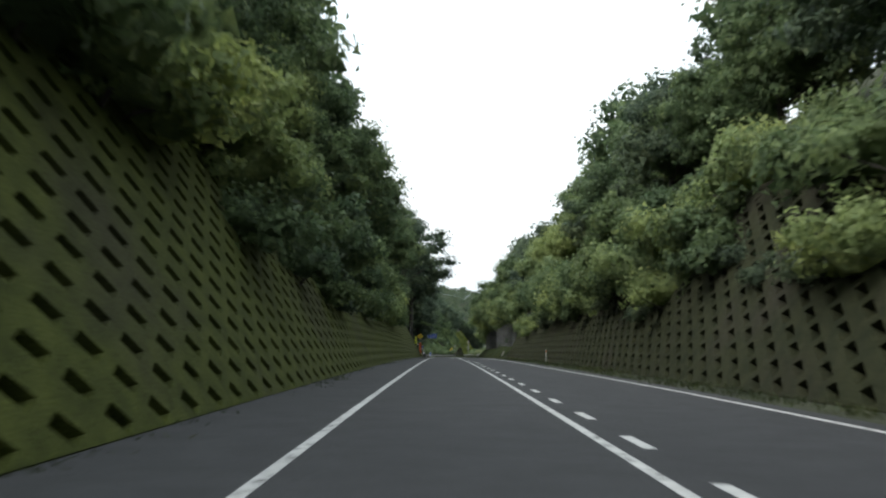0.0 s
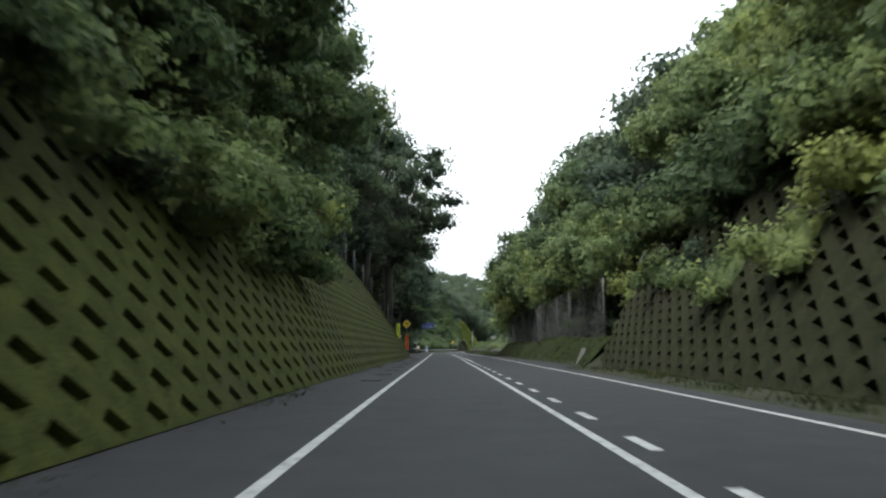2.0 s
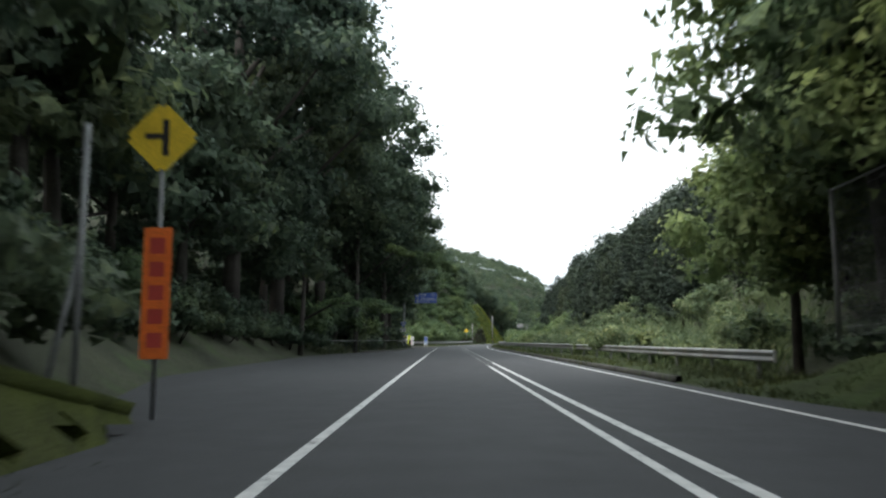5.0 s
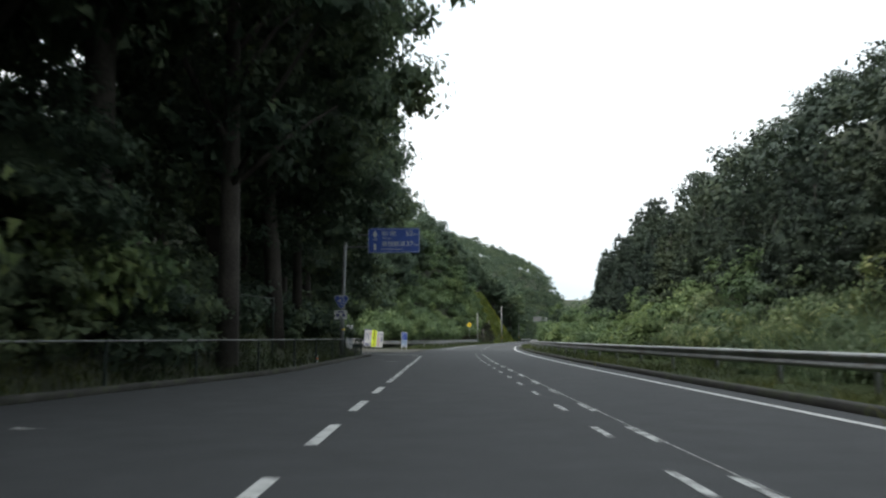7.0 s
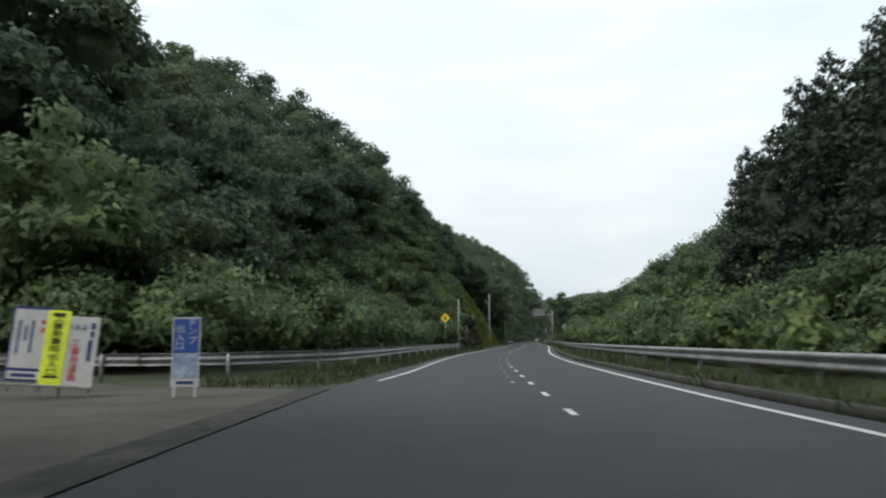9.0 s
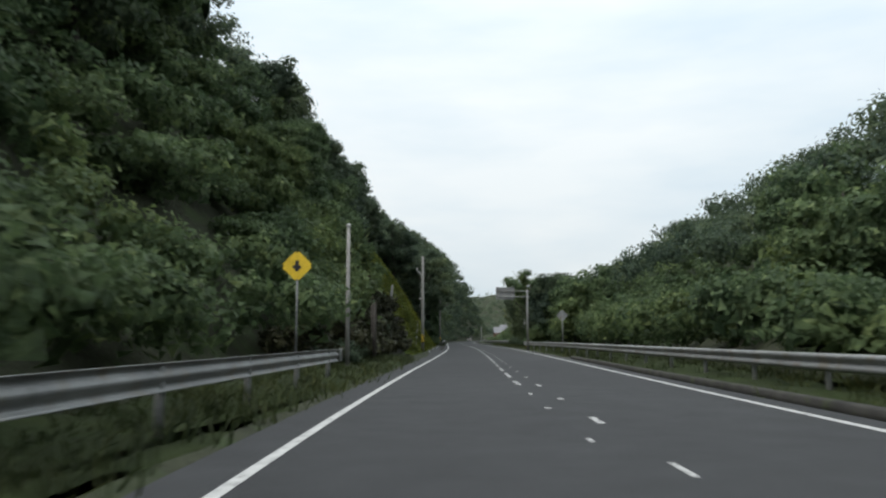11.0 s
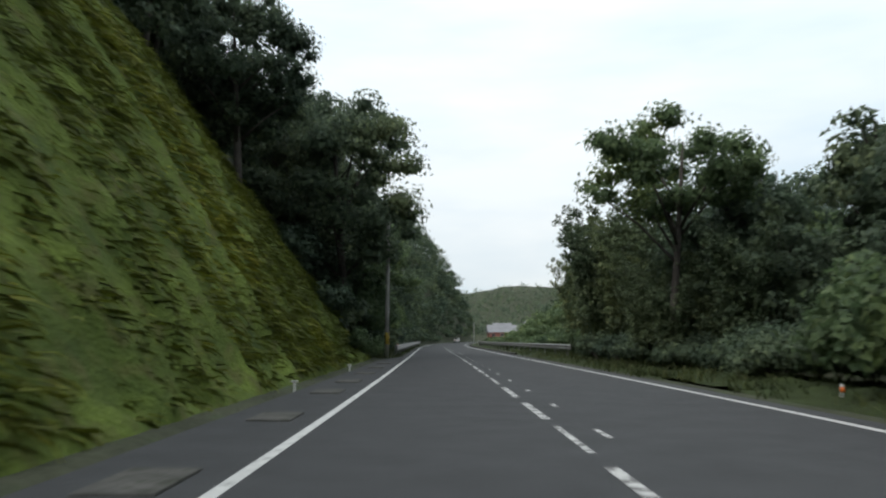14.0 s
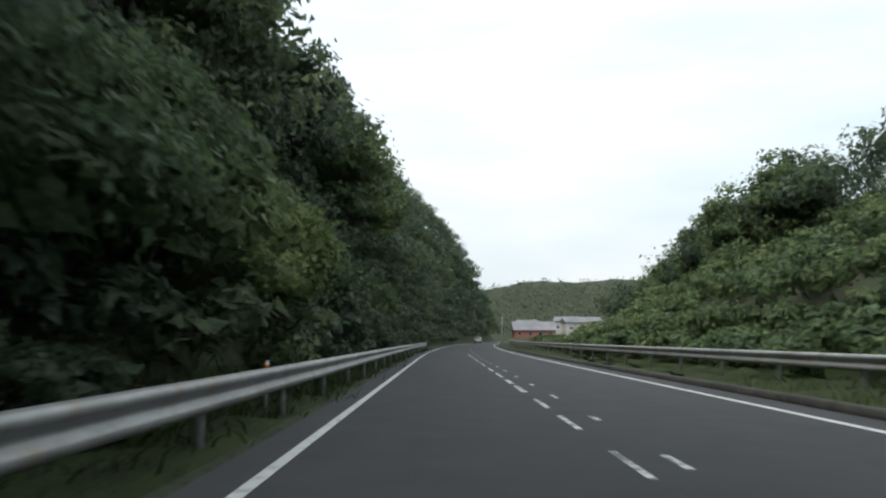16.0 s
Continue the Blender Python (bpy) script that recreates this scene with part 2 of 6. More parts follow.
ASPHALT = asphalt_material()
PAINT = line_material()
PAINT_WORN = line_material("flaking_road_paint", 0.15)
MOSS = moss_wall_material("mossy_concrete", (0.032, 0.041, 0.012), (0.070, 0.083, 0.021), (0.043, 0.041, 0.028))
MOSS_OLD = moss_wall_material("weathered_mossy_concrete", (0.018, 0.022, 0.012), (0.035, 0.038, 0.019), (0.036, 0.031, 0.025))


# ---- helpers for meshes ----
def mesh_from(name, verts, faces, mat, smooth=False, second=None, marked=None, normals=None):
    """A mesh from an array of corners and faces that all have the same number of corners."""
    v, f = np.asarray(verts, dtype=np.float32), np.asarray(faces, dtype=np.int32)
    me = bpy.data.meshes.new(name)
    k = f.shape[1]
    me.vertices.add(len(v)); me.vertices.foreach_set("co", v.ravel())
    me.loops.add(f.size); me.loops.foreach_set("vertex_index", f.ravel())
    me.polygons.add(len(f)); me.polygons.foreach_set("loop_start", np.arange(0, f.size, k, dtype=np.int32))
    me.update(calc_edges=True)
    if smooth:
        me.polygons.foreach_set("use_smooth", np.ones(len(f), dtype=bool))
    me.materials.append(mat)
    if second is not None:
        me.materials.append(second)
        me.polygons.foreach_set("material_index", np.asarray(marked, dtype=np.int32))
        me.polygons.foreach_set("use_smooth", np.zeros(len(f), dtype=bool))
    if normals is not None:
        me.normals_split_custom_set_from_vertices(np.asarray(normals, dtype=np.float32))
    return me


def bm_mesh(name, bm, mat, smooth=False):
    me = bpy.data.meshes.new(name)
    bm.normal_update(); bm.to_mesh(me); bm.free()
    if smooth:
        me.polygons.foreach_set("use_smooth", np.ones(len(me.polygons), dtype=bool))
    me.materials.append(mat)
    return me


def part(name, me, parent, label="", m=None):
    """Links a mesh as one object under a thing or a part."""
    ob = new(name, me)
    ob.parent = parent
    if m is not None:
        ob.matrix_basis = m
    if label:
        tagged(ob, label)
    return ob


def thing(name, m, label, category, group="", kind=""):
    ob = new(name)
    ob.empty_display_size = 0.3
    ob.matrix_basis = m
    return tagged(ob, label, category, group, kind)


def box(bm, cx, cy, cz, sx, sy, sz, bevel=0.0, m=None):
    r = bmesh.ops.create_cube(bm, size=1)
    vs = r["verts"]
    bmesh.ops.scale(bm, vec=(sx, sy, sz), verts=vs)
    if bevel:
        es = list({e for v in vs for e in v.link_edges})
        g = bmesh.ops.bevel(bm, geom=es, offset=bevel, segments=2, affect="EDGES", profile=0.5)
        vs = list({v for f in g["faces"] for v in f.verts} | {v for v in vs if v.is_valid})
    bmesh.ops.translate(bm, vec=(cx, cy, cz), verts=vs)
    if m is not None:
        bmesh.ops.transform(bm, matrix=m, verts=vs)
    return vs


def box_mesh(name, sx, sy, sz, mat, bevel=0.005, at=(0, 0, 0)):
    bm = bmesh.new()
    box(bm, *at, sx, sy, sz, bevel)
    return bm_mesh(name, bm, mat)


def tube_arrays(points, radii, sides=8, caps=True):
    """A tapered tube through points: corners and four-cornered faces."""
    pts = [Vector(p) for p in points]
    vs, fs = [], []
    for i, p in enumerate(pts):
        d = (pts[min(i + 1, len(pts) - 1)] - pts[max(i - 1, 0)]).normalized()
        a = d.orthogonal().normalized() if abs(d.z) < 0.95 else Vector((1, 0, 0))
        a = (a - d * a.dot(d)).normalized()
        b = d.cross(a)
        for k in range(sides):
            q = 2 * math.pi * k / sides
            vs.append(p + (a * math.cos(q) + b * math.sin(q)) * radii[i])
    for i in range(len(pts) - 1):
        for k in range(sides):
            fs.append((i * sides + k, i * sides + (k + 1) % sides, (i + 1) * sides + (k + 1) % sides, (i + 1) * sides + k))
    if caps:
        for i, r in ((0, radii[0]), (len(pts) - 1, radii[-1])):
            c = len(vs)
            vs.append(pts[i])
            for k in range(0, sides, 2):
                ring = [i * sides + (k + j) % sides for j in range(3)]
                fs.append((c, *ring) if i else (c, *ring[::-1]))
    return [tuple(v) for v in vs], fs


def tube_mesh(name, points, radii, mat, sides=8):
    v, f = tube_arrays(points, radii if isinstance(radii, (list, tuple)) else [radii] * len(points), sides)
    return mesh_from(name, v, f, mat, True)


# ---- the line of the road ----
HEAD = [(-120, -0.07), (0, -0.07), (20, -0.14), (40, -0.17), (60, -0.17), (80, -0.15), (100, -0.03), (120, 0.22), (140, 0.37),
        (160, 0.41), (180, 0.33), (200, 0.09), (220, -0.12), (240, -0.71), (260, -1.87), (280, -3.16), (300, -4.88), (320, -7.30),
        (340, -9.33), (360, -10.07), (380, -9.79), (400, -9.17), (420, -8.54), (440, -8.14), (460, -7.98), (500, -8.0), (600, -12.0),
        (700, -15.0), (1600, -15.0)]
S_GRID = np.arange(-120, 1601, 1.0)
S_HEAD = np.radians(np.interp(S_GRID, [h[0] for h in HEAD], [h[1] for h in HEAD]))
_mid = (S_HEAD[1:] + S_HEAD[:-1]) / 2
_x = np.concatenate([[0], np.cumsum(-np.sin(_mid))])
_y = np.concatenate([[0], np.cumsum(np.cos(_mid))])
S_X, S_Y = _x - _x[120] - 0.044, _y - _y[120]


def base_z(s):
    """Height of the road: it climbs to a brow and then lies level."""
    return -np.maximum(0, 112 - np.asarray(s, dtype=float)) ** 2 * 7.79e-5


def place(s, lat, z=0.0):
    """World places from metres along the road, to its right, and above it."""
    s, lat = np.asarray(s, dtype=float), np.asarray(lat, dtype=float)
    h = np.interp(s, S_GRID, S_HEAD)
    return np.stack(np.broadcast_arrays(np.interp(s, S_GRID, S_X) + lat * np.cos(h), np.interp(s, S_GRID, S_Y) + lat * np.sin(h),
                                        base_z(s) + z), -1)


def turn_at(s):
    return math.degrees(float(np.interp(s, S_GRID, S_HEAD)))


def spot(s, lat, z=0.0, rz=0.0):
    """A pose beside the road; y runs along the road, x to its right."""
    p = place(s, lat, z)
    return pose(float(p[0]), float(p[1]), float(p[2]), 0, 0, turn_at(s) + rz)


def table(s, rows):
    return np.interp(s, [r[0] for r in rows], [r[1] for r in rows])


LINE_L = [(-120, -1.54), (100, -1.5), (135, -1.5), (200, -1.36), (235, -1.5), (250, -1.7), (262, -2.05), (288, -2.9), (294, -2.25), (300, -1.87), (306, -1.77),
          (390, -1.74), (420, -1.62), (440, -1.58), (460, -1.5), (500, -1.42), (1600, -1.42)]
LINE_C = [(-120, 1.96), (60, 1.88), (88, 1.72), (112, 1.68), (135, 1.9), (205, 2.02), (235, 1.85), (252, 1.6), (268, 1.5), (280, 1.38), (290, 1.5), (300, 1.6), (390, 1.52), (420, 1.60), (456, 1.72),
          (480, 1.8), (1600, 1.8)]
LINE_R = [(-120, 6.1), (20, 6.0), (45, 5.5), (100, 5.0), (135, 5.45), (205, 5.78), (240, 5.3), (262, 5.05), (285, 5.0), (300, 5.2), (340, 5.35), (395, 5.5),
          (420, 5.75), (460, 5.5), (500, 5.5), (1600, 5.5)]
PAVE_L = [(-120, -3.75), (155, -3.7), (162, -5.5), (175, -9.0), (208, -10.0), (224, -7.7), (237, -5.4), (258, -5.2), (262, -5.5), (266, -7.2), (271, -9.0), (272.5, -9.0),
          (274, -3.3), (289, -3.3), (296, -2.9), (310, -2.4), (380, -2.5), (400, -3.2), (450, -3.0), (460, -2.0), (1600, -2.0)]
PAVE_R = [(-120, 6.7), (20, 6.6), (45, 6.2), (98, 5.9), (101.5, 7.2), (160, 7.2), (168, 6.2), (205, 6.35), (285, 5.7), (420, 6.3), (1600, 6.2)]
FOOT_L = [(-120, 3.8), (158, 3.9), (164, 6.5), (180, 10.0), (210, 11.0), (225, 8.5), (240, 6.3), (262, 6.5), (268, 16), (276, 34), (300, 30), (318, 15), (340, 9.0), (372, 5.4),
          (384, 4.0), (440, 4.0), (458, 4.4), (475, 4.0), (600, 5), (800, 5), (900, 9), (1000, 60), (1600, 60)]
GRADE_L = [(-120, 1.0), (150, 1.0), (180, 0.7), (262, 0.9), (300, 1.0), (340, 1.15), (384, 1.85), (456, 1.75), (475, 1.5), (510, 2.0), (560, 2.7), (640, 3.1), (720, 3.8), (800, 4.0), (870, 1.6),
           (1000, 0.3), (1600, 0.2)]
CAP_L = [(-120, 24), (160, 24), (200, 26), (262, 30), (300, 38), (330, 38), (362, 42), (384, 50), (412, 52), (440, 46), (470, 42), (530, 46), (600, 52), (800, 54), (870, 40), (1000, 5), (1600, 5)]
FOOT_R = [(-120, 8.0), (97, 8.0), (104, 11), (165, 12), (176, 13), (230, 13.5), (322, 14), (336, 19), (360, 17), (400, 15.5), (425, 15), (462, 13), (480, 11),
          (512, 11.5), (535, 17), (560, 20), (610, 24), (690, 40), (760, 90), (1600, 120)]
GRADE_R = [(-120, 1.0), (90, 1.0), (110, 0.7), (180, 1.0), (250, 1.0), (300, 1.15), (322, 1.25), (334, 0.9), (350, 1.05), (366, 0.98), (400, 0.78), (425, 0.84), (436, 0.8), (446, 0.68), (462, 0.6), (475, 0.56), (505, 0.7), (530, 0.72), (600, 0.6), (800, 0.2), (1600, 0.2)]
CAP_R = [(-120, 26), (100, 26), (180, 36), (250, 36), (300, 40), (322, 46), (336, 36), (360, 40), (420, 36), (445, 28), (480, 25), (520, 22), (560, 16), (610, 9), (690, 4), (800, 4), (1600, 4)]
WALL_L_TOP = [(-120, 7.2), (20, 7.2), (100, 7.6), (122, 7.6), (130, 6.9), (137, 5.7), (144, 4.2), (150, 2.7), (157, 0.9), (160, 0.25)]
WALL_R_TOP = [(-120, 7.0), (90, 6.6), (98.9, 6.2), (100.2, 0.4), (101, 0.2)]
SLOPE = 0.5


def ground_z(s, lat):
    """Height of the land above the road's line."""
    s, lat = np.asarray(s, dtype=float), np.asarray(lat, dtype=float)
    u = -lat
    foot, grade, cap = table(s, FOOT_L), table(s, GRADE_L), table(s, CAP_L)
    d = np.maximum(0, u - foot)
    left = cap * (1 - np.exp(-grade * d / cap))
    top = table(s, WALL_L_TOP)
    behind = np.minimum((u - 4.2) / SLOPE - 0.3, top - 0.25 + 0.75 * np.maximum(0, u - 4.2 - SLOPE * top))
    left = np.where(s < 160, np.minimum(np.maximum(behind, 0), 24 + 0.1 * u), left)
    foot, grade, cap = table(s, FOOT_R), table(s, GRADE_R), table(s, CAP_R)
    d = np.maximum(0, lat - foot)
    right = cap * (1 - np.exp(-grade * d / cap))
    top = table(s, WALL_R_TOP)
    behind = np.minimum((lat - 8.5) / SLOPE - 0.3, top - 0.25 + 0.75 * np.maximum(0, lat - 8.5 - SLOPE * top))
    right = np.where(s < 100, np.minimum(np.maximum(behind, 0), 26 + 0.1 * lat), right)
    bank = np.where((s > 100) & (s < 170), np.clip((lat - 7.45) / 1.35, 0, 1) * 1.5 * np.clip((170 - s) / 8, 0, 1), 0)
    ditch = np.where((s > 176) & (s < 330), -0.7 * np.clip((lat - 7.2) / 3, 0, 1) * np.clip((s - 176) / 15, 0, 1) * np.clip((330 - s) / 30, 0, 1), 0)
    right = np.where(s >= 100, right + bank + ditch, right)
    ridge = (52 + 3.5 * np.sin(lat * 0.028) + 2 * np.sin(lat * 0.071 + 1)) * np.clip((s - 930) / 260, 0, 1) ** 1.3
    z = np.where(lat < 0, left, right) + np.where(s > 930, ridge, 0)
    lumps = 0.7 * np.sin(s * 0.21 + lat * 0.13) * np.sin(lat * 0.17 - s * 0.05)
    z = z + lumps * np.clip(z / 6, 0, 1)
    on = (s < 905) & (lat > table(s, PAVE_L) - 0.15) & (lat < table(s, PAVE_R) + 0.1)
    return np.where(on, -0.10, z - 0.02)


def grid_sheet(name, ss, lats, fz, mat, smooth=True):
    a, b = np.meshgrid(ss, lats, indexing="ij")
    v = place(a, b, fz(a, b)).reshape(-1, 3)
    n, k = len(ss), len(lats)
    i = (np.arange(n - 1)[:, None] * k + np.arange(k - 1)[None, :]).ravel()
    return mesh_from(name, v, np.stack([i, i + 1, i + k + 1, i + k], -1), mat, smooth)


def ribbon(name, s0, s1, left, right, z, mat, step=2.0, cols=2):
    ss = np.linspace(s0, s1, max(2, int((s1 - s0) / step) + 1))
    t = np.linspace(0, 1, cols)
    lo, hi = left(ss), right(ss)
    a = np.repeat(ss[:, None], cols, 1)
    b = lo[:, None] + (hi - lo)[:, None] * t[None]
    v = place(a, b, z).reshape(-1, 3)
    i = (np.arange(len(ss) - 1)[:, None] * cols + np.arange(cols - 1)[None]).ravel()
    return mesh_from(name, v, np.stack([i, i + 1, i + cols + 1, i + cols], -1), mat)


# ---- the ground, the road and its marks ----
lat_steps = np.concatenate([-np.geomspace(26, 420, 26)[::-1], np.arange(-25, -10, 1.0), np.arange(-10, -2, 0.3), np.array([-1, 0.5, 2, 3.5, 5]),
                            np.arange(5.6, 12, 0.3), np.arange(12, 26, 1.0), np.geomspace(26, 380, 26)])
s_steps = np.concatenate([np.arange(-110, 150, 4.0), np.arange(150, 345, 2.0), np.arange(345, 480, 3.0), np.arange(480, 1000, 12.0), np.arange(1000, 1600, 40.0)])
tagged(new("ground", grid_sheet("ground", s_steps, lat_steps, ground_z, SOIL)), "dark soil and undergrowth of the wooded hillsides", "ground", kind="structure")
tagged(new("road", ribbon("road", -110, 900, lambda s: table(s, PAVE_L), lambda s: table(s, PAVE_R), 0.0, ASPHALT, 1.0, 10)),
       "grey worn asphalt of a two-lane road", "road", kind="structure")

marks = thing("road_marking", pose(0, 0, 0), "worn white lines painted on the asphalt", "road marking", kind="structure")


def painted(s0, s1, rows, off=0.0, width=0.15, step=2.0, paint=PAINT):
    me = ribbon("line", s0, s1, lambda s: table(s, rows) + off - width / 2, lambda s: table(s, rows) + off + width / 2, 0.006, paint, step)
    return part("line", me, marks)


painted(-100, 209.6, LINE_L, 0, 0.14)
for k in range(5):
    painted(211.4 + 4.0 * k, 213.4 + 4.0 * k, LINE_L, 0, 0.15, 1)
painted(231.4, 261, LINE_L, 0, 0.15, 1, PAINT_WORN)
painted(293.5, 900, LINE_L, 0, 0.13)
painted(-100, 185, LINE_C, 0, 0.13)
dash_rng = np.random.default_rng(12)
for k in range(30):
    painted(186 + 3.4 * k, 187.1 + 3.4 * k, LINE_C, 0.0, 0.10, 0.5, PAINT_WORN) if 186 + 3.4 * k < 268 else None
s = 292.0
while s < 346:
    painted(s, s + dash_rng.uniform(0.25, 0.6), LINE_C, 0.0, dash_rng.uniform(0.06, 0.11), 0.3, PAINT_WORN)
    s += dash_rng.uniform(3.0, 4.6)
while s < 520:
    n = dash_rng.uniform(1.4, 3.6)
    painted(s, s + n, LINE_C, 0.0, dash_rng.uniform(0.08, 0.14), 0.5, PAINT_WORN)
    s += n + dash_rng.uniform(0.7, 2.2)
for k in range(86):
    s = -98 + 3.45 * k
    if s < 115:
        painted(s, s + 1.25, LINE_C, 0.42, 0.15, 1)
painted(115, 190, LINE_C, 0.45, 0.15)
for k in range(21):
    s = 190 + 3.7 * k
    painted(s, s + 1.5, LINE_C, 0.46, 0.13, 0.5, PAINT_WORN)
for k in range(64):
    s = 282.6 + 4.2 * k
    n = (1.1 if s < 312 else dash_rng.uniform(0.35, 1.0))
    painted(s, s + n, LINE_C, 0.46, 0.12 if s < 312 else dash_rng.uniform(0.06, 0.11), 0.4, PAINT if s < 312 else PAINT_WORN)
painted(190, 264, LINE_C, 0.50, 0.02, 1, PAINT_WORN)
for s0, s1 in ((-100, 900),):
    painted(s0, s1, LINE_R, 0, 0.15)

# ---- block retaining walls with planting pockets ----
BLOCK_W, BLOCK_H, WALL_SIN, WALL_COS = 1.34, 0.48, 0.4472, 0.8944


def block_arrays(flip, size=1.0):
    """One block: a flat face with a slanting pocket cut into it. x along, y up the wall, z outwards."""
    w, h, deep = BLOCK_W / 2, BLOCK_H / 2, 0.34
    outer = [(-w, -h, 0), (w, -h, 0), (w, h, 0), (-w, h, 0)]
    slot = [(-0.30, 0.08), (0.06, -0.20), (0.30, -0.07), (-0.05, 0.21)]
    if flip:
        slot = [(-0.08, -0.19), (0.26, 0.08), (0.07, 0.20), (-0.26, -0.07)]
    slot = [(x * size, y * size) for x, y in slot]
    rim = [(x, y, 0.0) for x, y in slot]
    inner = [(x * 0.82, y * 0.82 + 0.03, -deep) for x, y in slot]
    under = [(-w, -h, -0.05), (w, -h, -0.05)]
    sides = [(-w, h, -0.05), (w, h, -0.05)]
    v = outer + rim + inner + under + sides
    f = []
    for k in range(4):
        j = (k + 1) % 4
        f += [(k, j, 4 + j), (k, 4 + j, 4 + k), (4 + k, 4 + j, 8 + j), (4 + k, 8 + j, 8 + k)]
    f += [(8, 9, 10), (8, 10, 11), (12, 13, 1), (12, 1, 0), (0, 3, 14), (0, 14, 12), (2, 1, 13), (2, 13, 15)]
    # marked faces: the pocket's bottom, in the colour darkened for shade
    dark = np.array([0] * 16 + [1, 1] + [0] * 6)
    return np.array(v, dtype=float), np.array(f), dark


def block_wall(name, side, s0, s1, foot, tops, near0, near1, mat, label, first_row=0):
    wall = thing(name, pose(0, 0, 0), label, "retaining wall", kind="structure")
    bv, bf, dark = block_arrays(False, 1.28 if side > 0 else 1.12)
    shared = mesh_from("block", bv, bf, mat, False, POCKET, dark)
    rng = np.random.default_rng(5 if side < 0 else 6)
    V, F, count = [], [], 0
    for row in range(first_row, 20):
        b = (row + 0.5) * BLOCK_H
        for c in range(int((s1 - s0) / BLOCK_W) + 1):
            s = s0 + (c + 0.5 * (row % 2)) * BLOCK_W
            if s > s1 or (b + BLOCK_H * 0.5) * WALL_COS > table(s, tops):
                continue
            p = place(s, side * (foot + b * WALL_SIN), b * WALL_COS)
            h = float(np.interp(s, S_GRID, S_HEAD))
            rise = 1.558e-4 * max(0.0, 112 - s)
            along, across = Vector((-math.sin(h), math.cos(h), rise)).normalized(), Vector((math.cos(h), math.sin(h), 0))
            x = along * -side
            y = across * (side * WALL_SIN) + Vector((0, 0, WALL_COS))
            z = x.cross(y).normalized()
            y = z.cross(x)
            m = Matrix((x, y, z)).transposed()
            out = rng.uniform(-0.0008, 0.0008)
            if near0 < s < near1:
                mm = m.to_4x4()
                mm.translation = Vector(p) + z * out
                part("block", shared, wall, "", mm)
            else:
                V.append(bv @ np.array(m).T + p + np.array(z) * out)
                F.append(bf + count * len(bv))
                count += 1
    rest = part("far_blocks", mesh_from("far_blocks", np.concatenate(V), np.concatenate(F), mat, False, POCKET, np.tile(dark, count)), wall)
    tagged(rest, kind="stuff")
    # the mass behind the face and the coping on top
    ss = np.arange(s0, s1 + 0.1, 1.0)
    top = table(ss, tops)
    rows = [(foot + 0.10 + 0 * top, -0.2 + 0 * top), (foot + 0.07 + 0.5 * top, top - 0.02), (foot + 0.0 + 0.5 * top, top - 0.03), (foot - 0.06 + 0.5 * top, top + 0.12),
            (foot + 0.45 + 0.5 * top, top + 0.14), (foot + 0.9 + 0.5 * top, top - 0.1), (foot + 1.7 + 0.5 * top, top - 0.7)]
    rows = rows[2:]
    k = len(rows)
    v = np.stack([place(ss, side * u, z) for u, z in rows], 1).reshape(-1, 3)
    i = (np.arange(len(ss) - 1)[:, None] * k + np.arange(k - 1)[None]).ravel()
    part("coping", mesh_from("coping", v, np.stack([i, i + 1, i + k + 1, i + k], -1), mat), wall)
    strip = np.stack([place(ss, side * (foot + 0.03 + 0.5 * (top - h)), top - h) for h in (0.55 * np.minimum(1, top), 0.0 * top)], 1).reshape(-1, 3)
    i = np.arange(len(ss) - 1) * 2
    part("top_course", mesh_from("top_course", strip, np.stack([i, i + 1, i + 3, i + 2], -1), mat), wall)
    back = np.stack([place(ss, side * (foot + 0.32), -0.3 + 0 * top), place(ss, side * (foot + 0.32 + 0.5 * top), top - 0.05)], 1).reshape(-1, 3)
    i = np.arange(len(ss) - 1) * 2
    part("backing", mesh_from("backing", back, np.stack([i, i + 1, i + 3, i + 2], -1), mat), wall)
    return wall


block_wall("wall_left", -1, -60, 160, 3.78, WALL_L_TOP, 97, 114, MOSS, "green moss-covered concrete block retaining wall with slanting planting pockets")
block_wall("wall_right", 1, -60, 99.8, 7.9, WALL_R_TOP, 84, 97, MOSS_OLD, "weathered brownish mossy block retaining wall with planting pockets")

# ---- leaves and plants ----
_ico = bmesh.new()
bmesh.ops.create_icosphere(_ico, subdivisions=2, radius=1.0)
ICO2_V = np.array([v.co[:] for v in _ico.verts]); ICO2_F = np.array([[v.index for v in f.verts] for f in _ico.faces])
_ico.free()
_ico = bmesh.new()
bmesh.ops.create_icosphere(_ico, subdivisions=3, radius=1.0)
ICO3_V = np.array([v.co[:] for v in _ico.verts]); ICO3_F = np.array([[v.index for v in f.verts] for f in _ico.faces])
_ico.free()


def unit(a):
    return a / np.maximum(np.linalg.norm(a, axis=-1, keepdims=True), 1e-9)


def leaf_arrays(rng, pos, nor, size):
    """Small skewed leaves, one triangle each."""
    n = len(pos)
    t = unit(np.cross(nor, rng.normal(size=(n, 3))))
    b = np.cross(nor, t)
    s = size[:, None]
    skew = rng.uniform(-0.35, 0.35, size=(n, 1))
    v = np.stack([pos - t * s * 0.5, pos + t * s * 0.5 - nor * s * 0.1, pos + t * s * skew + b * s * 0.62], 1)
    return v.reshape(-1, 3), np.arange(3 * n).reshape(-1, 3)


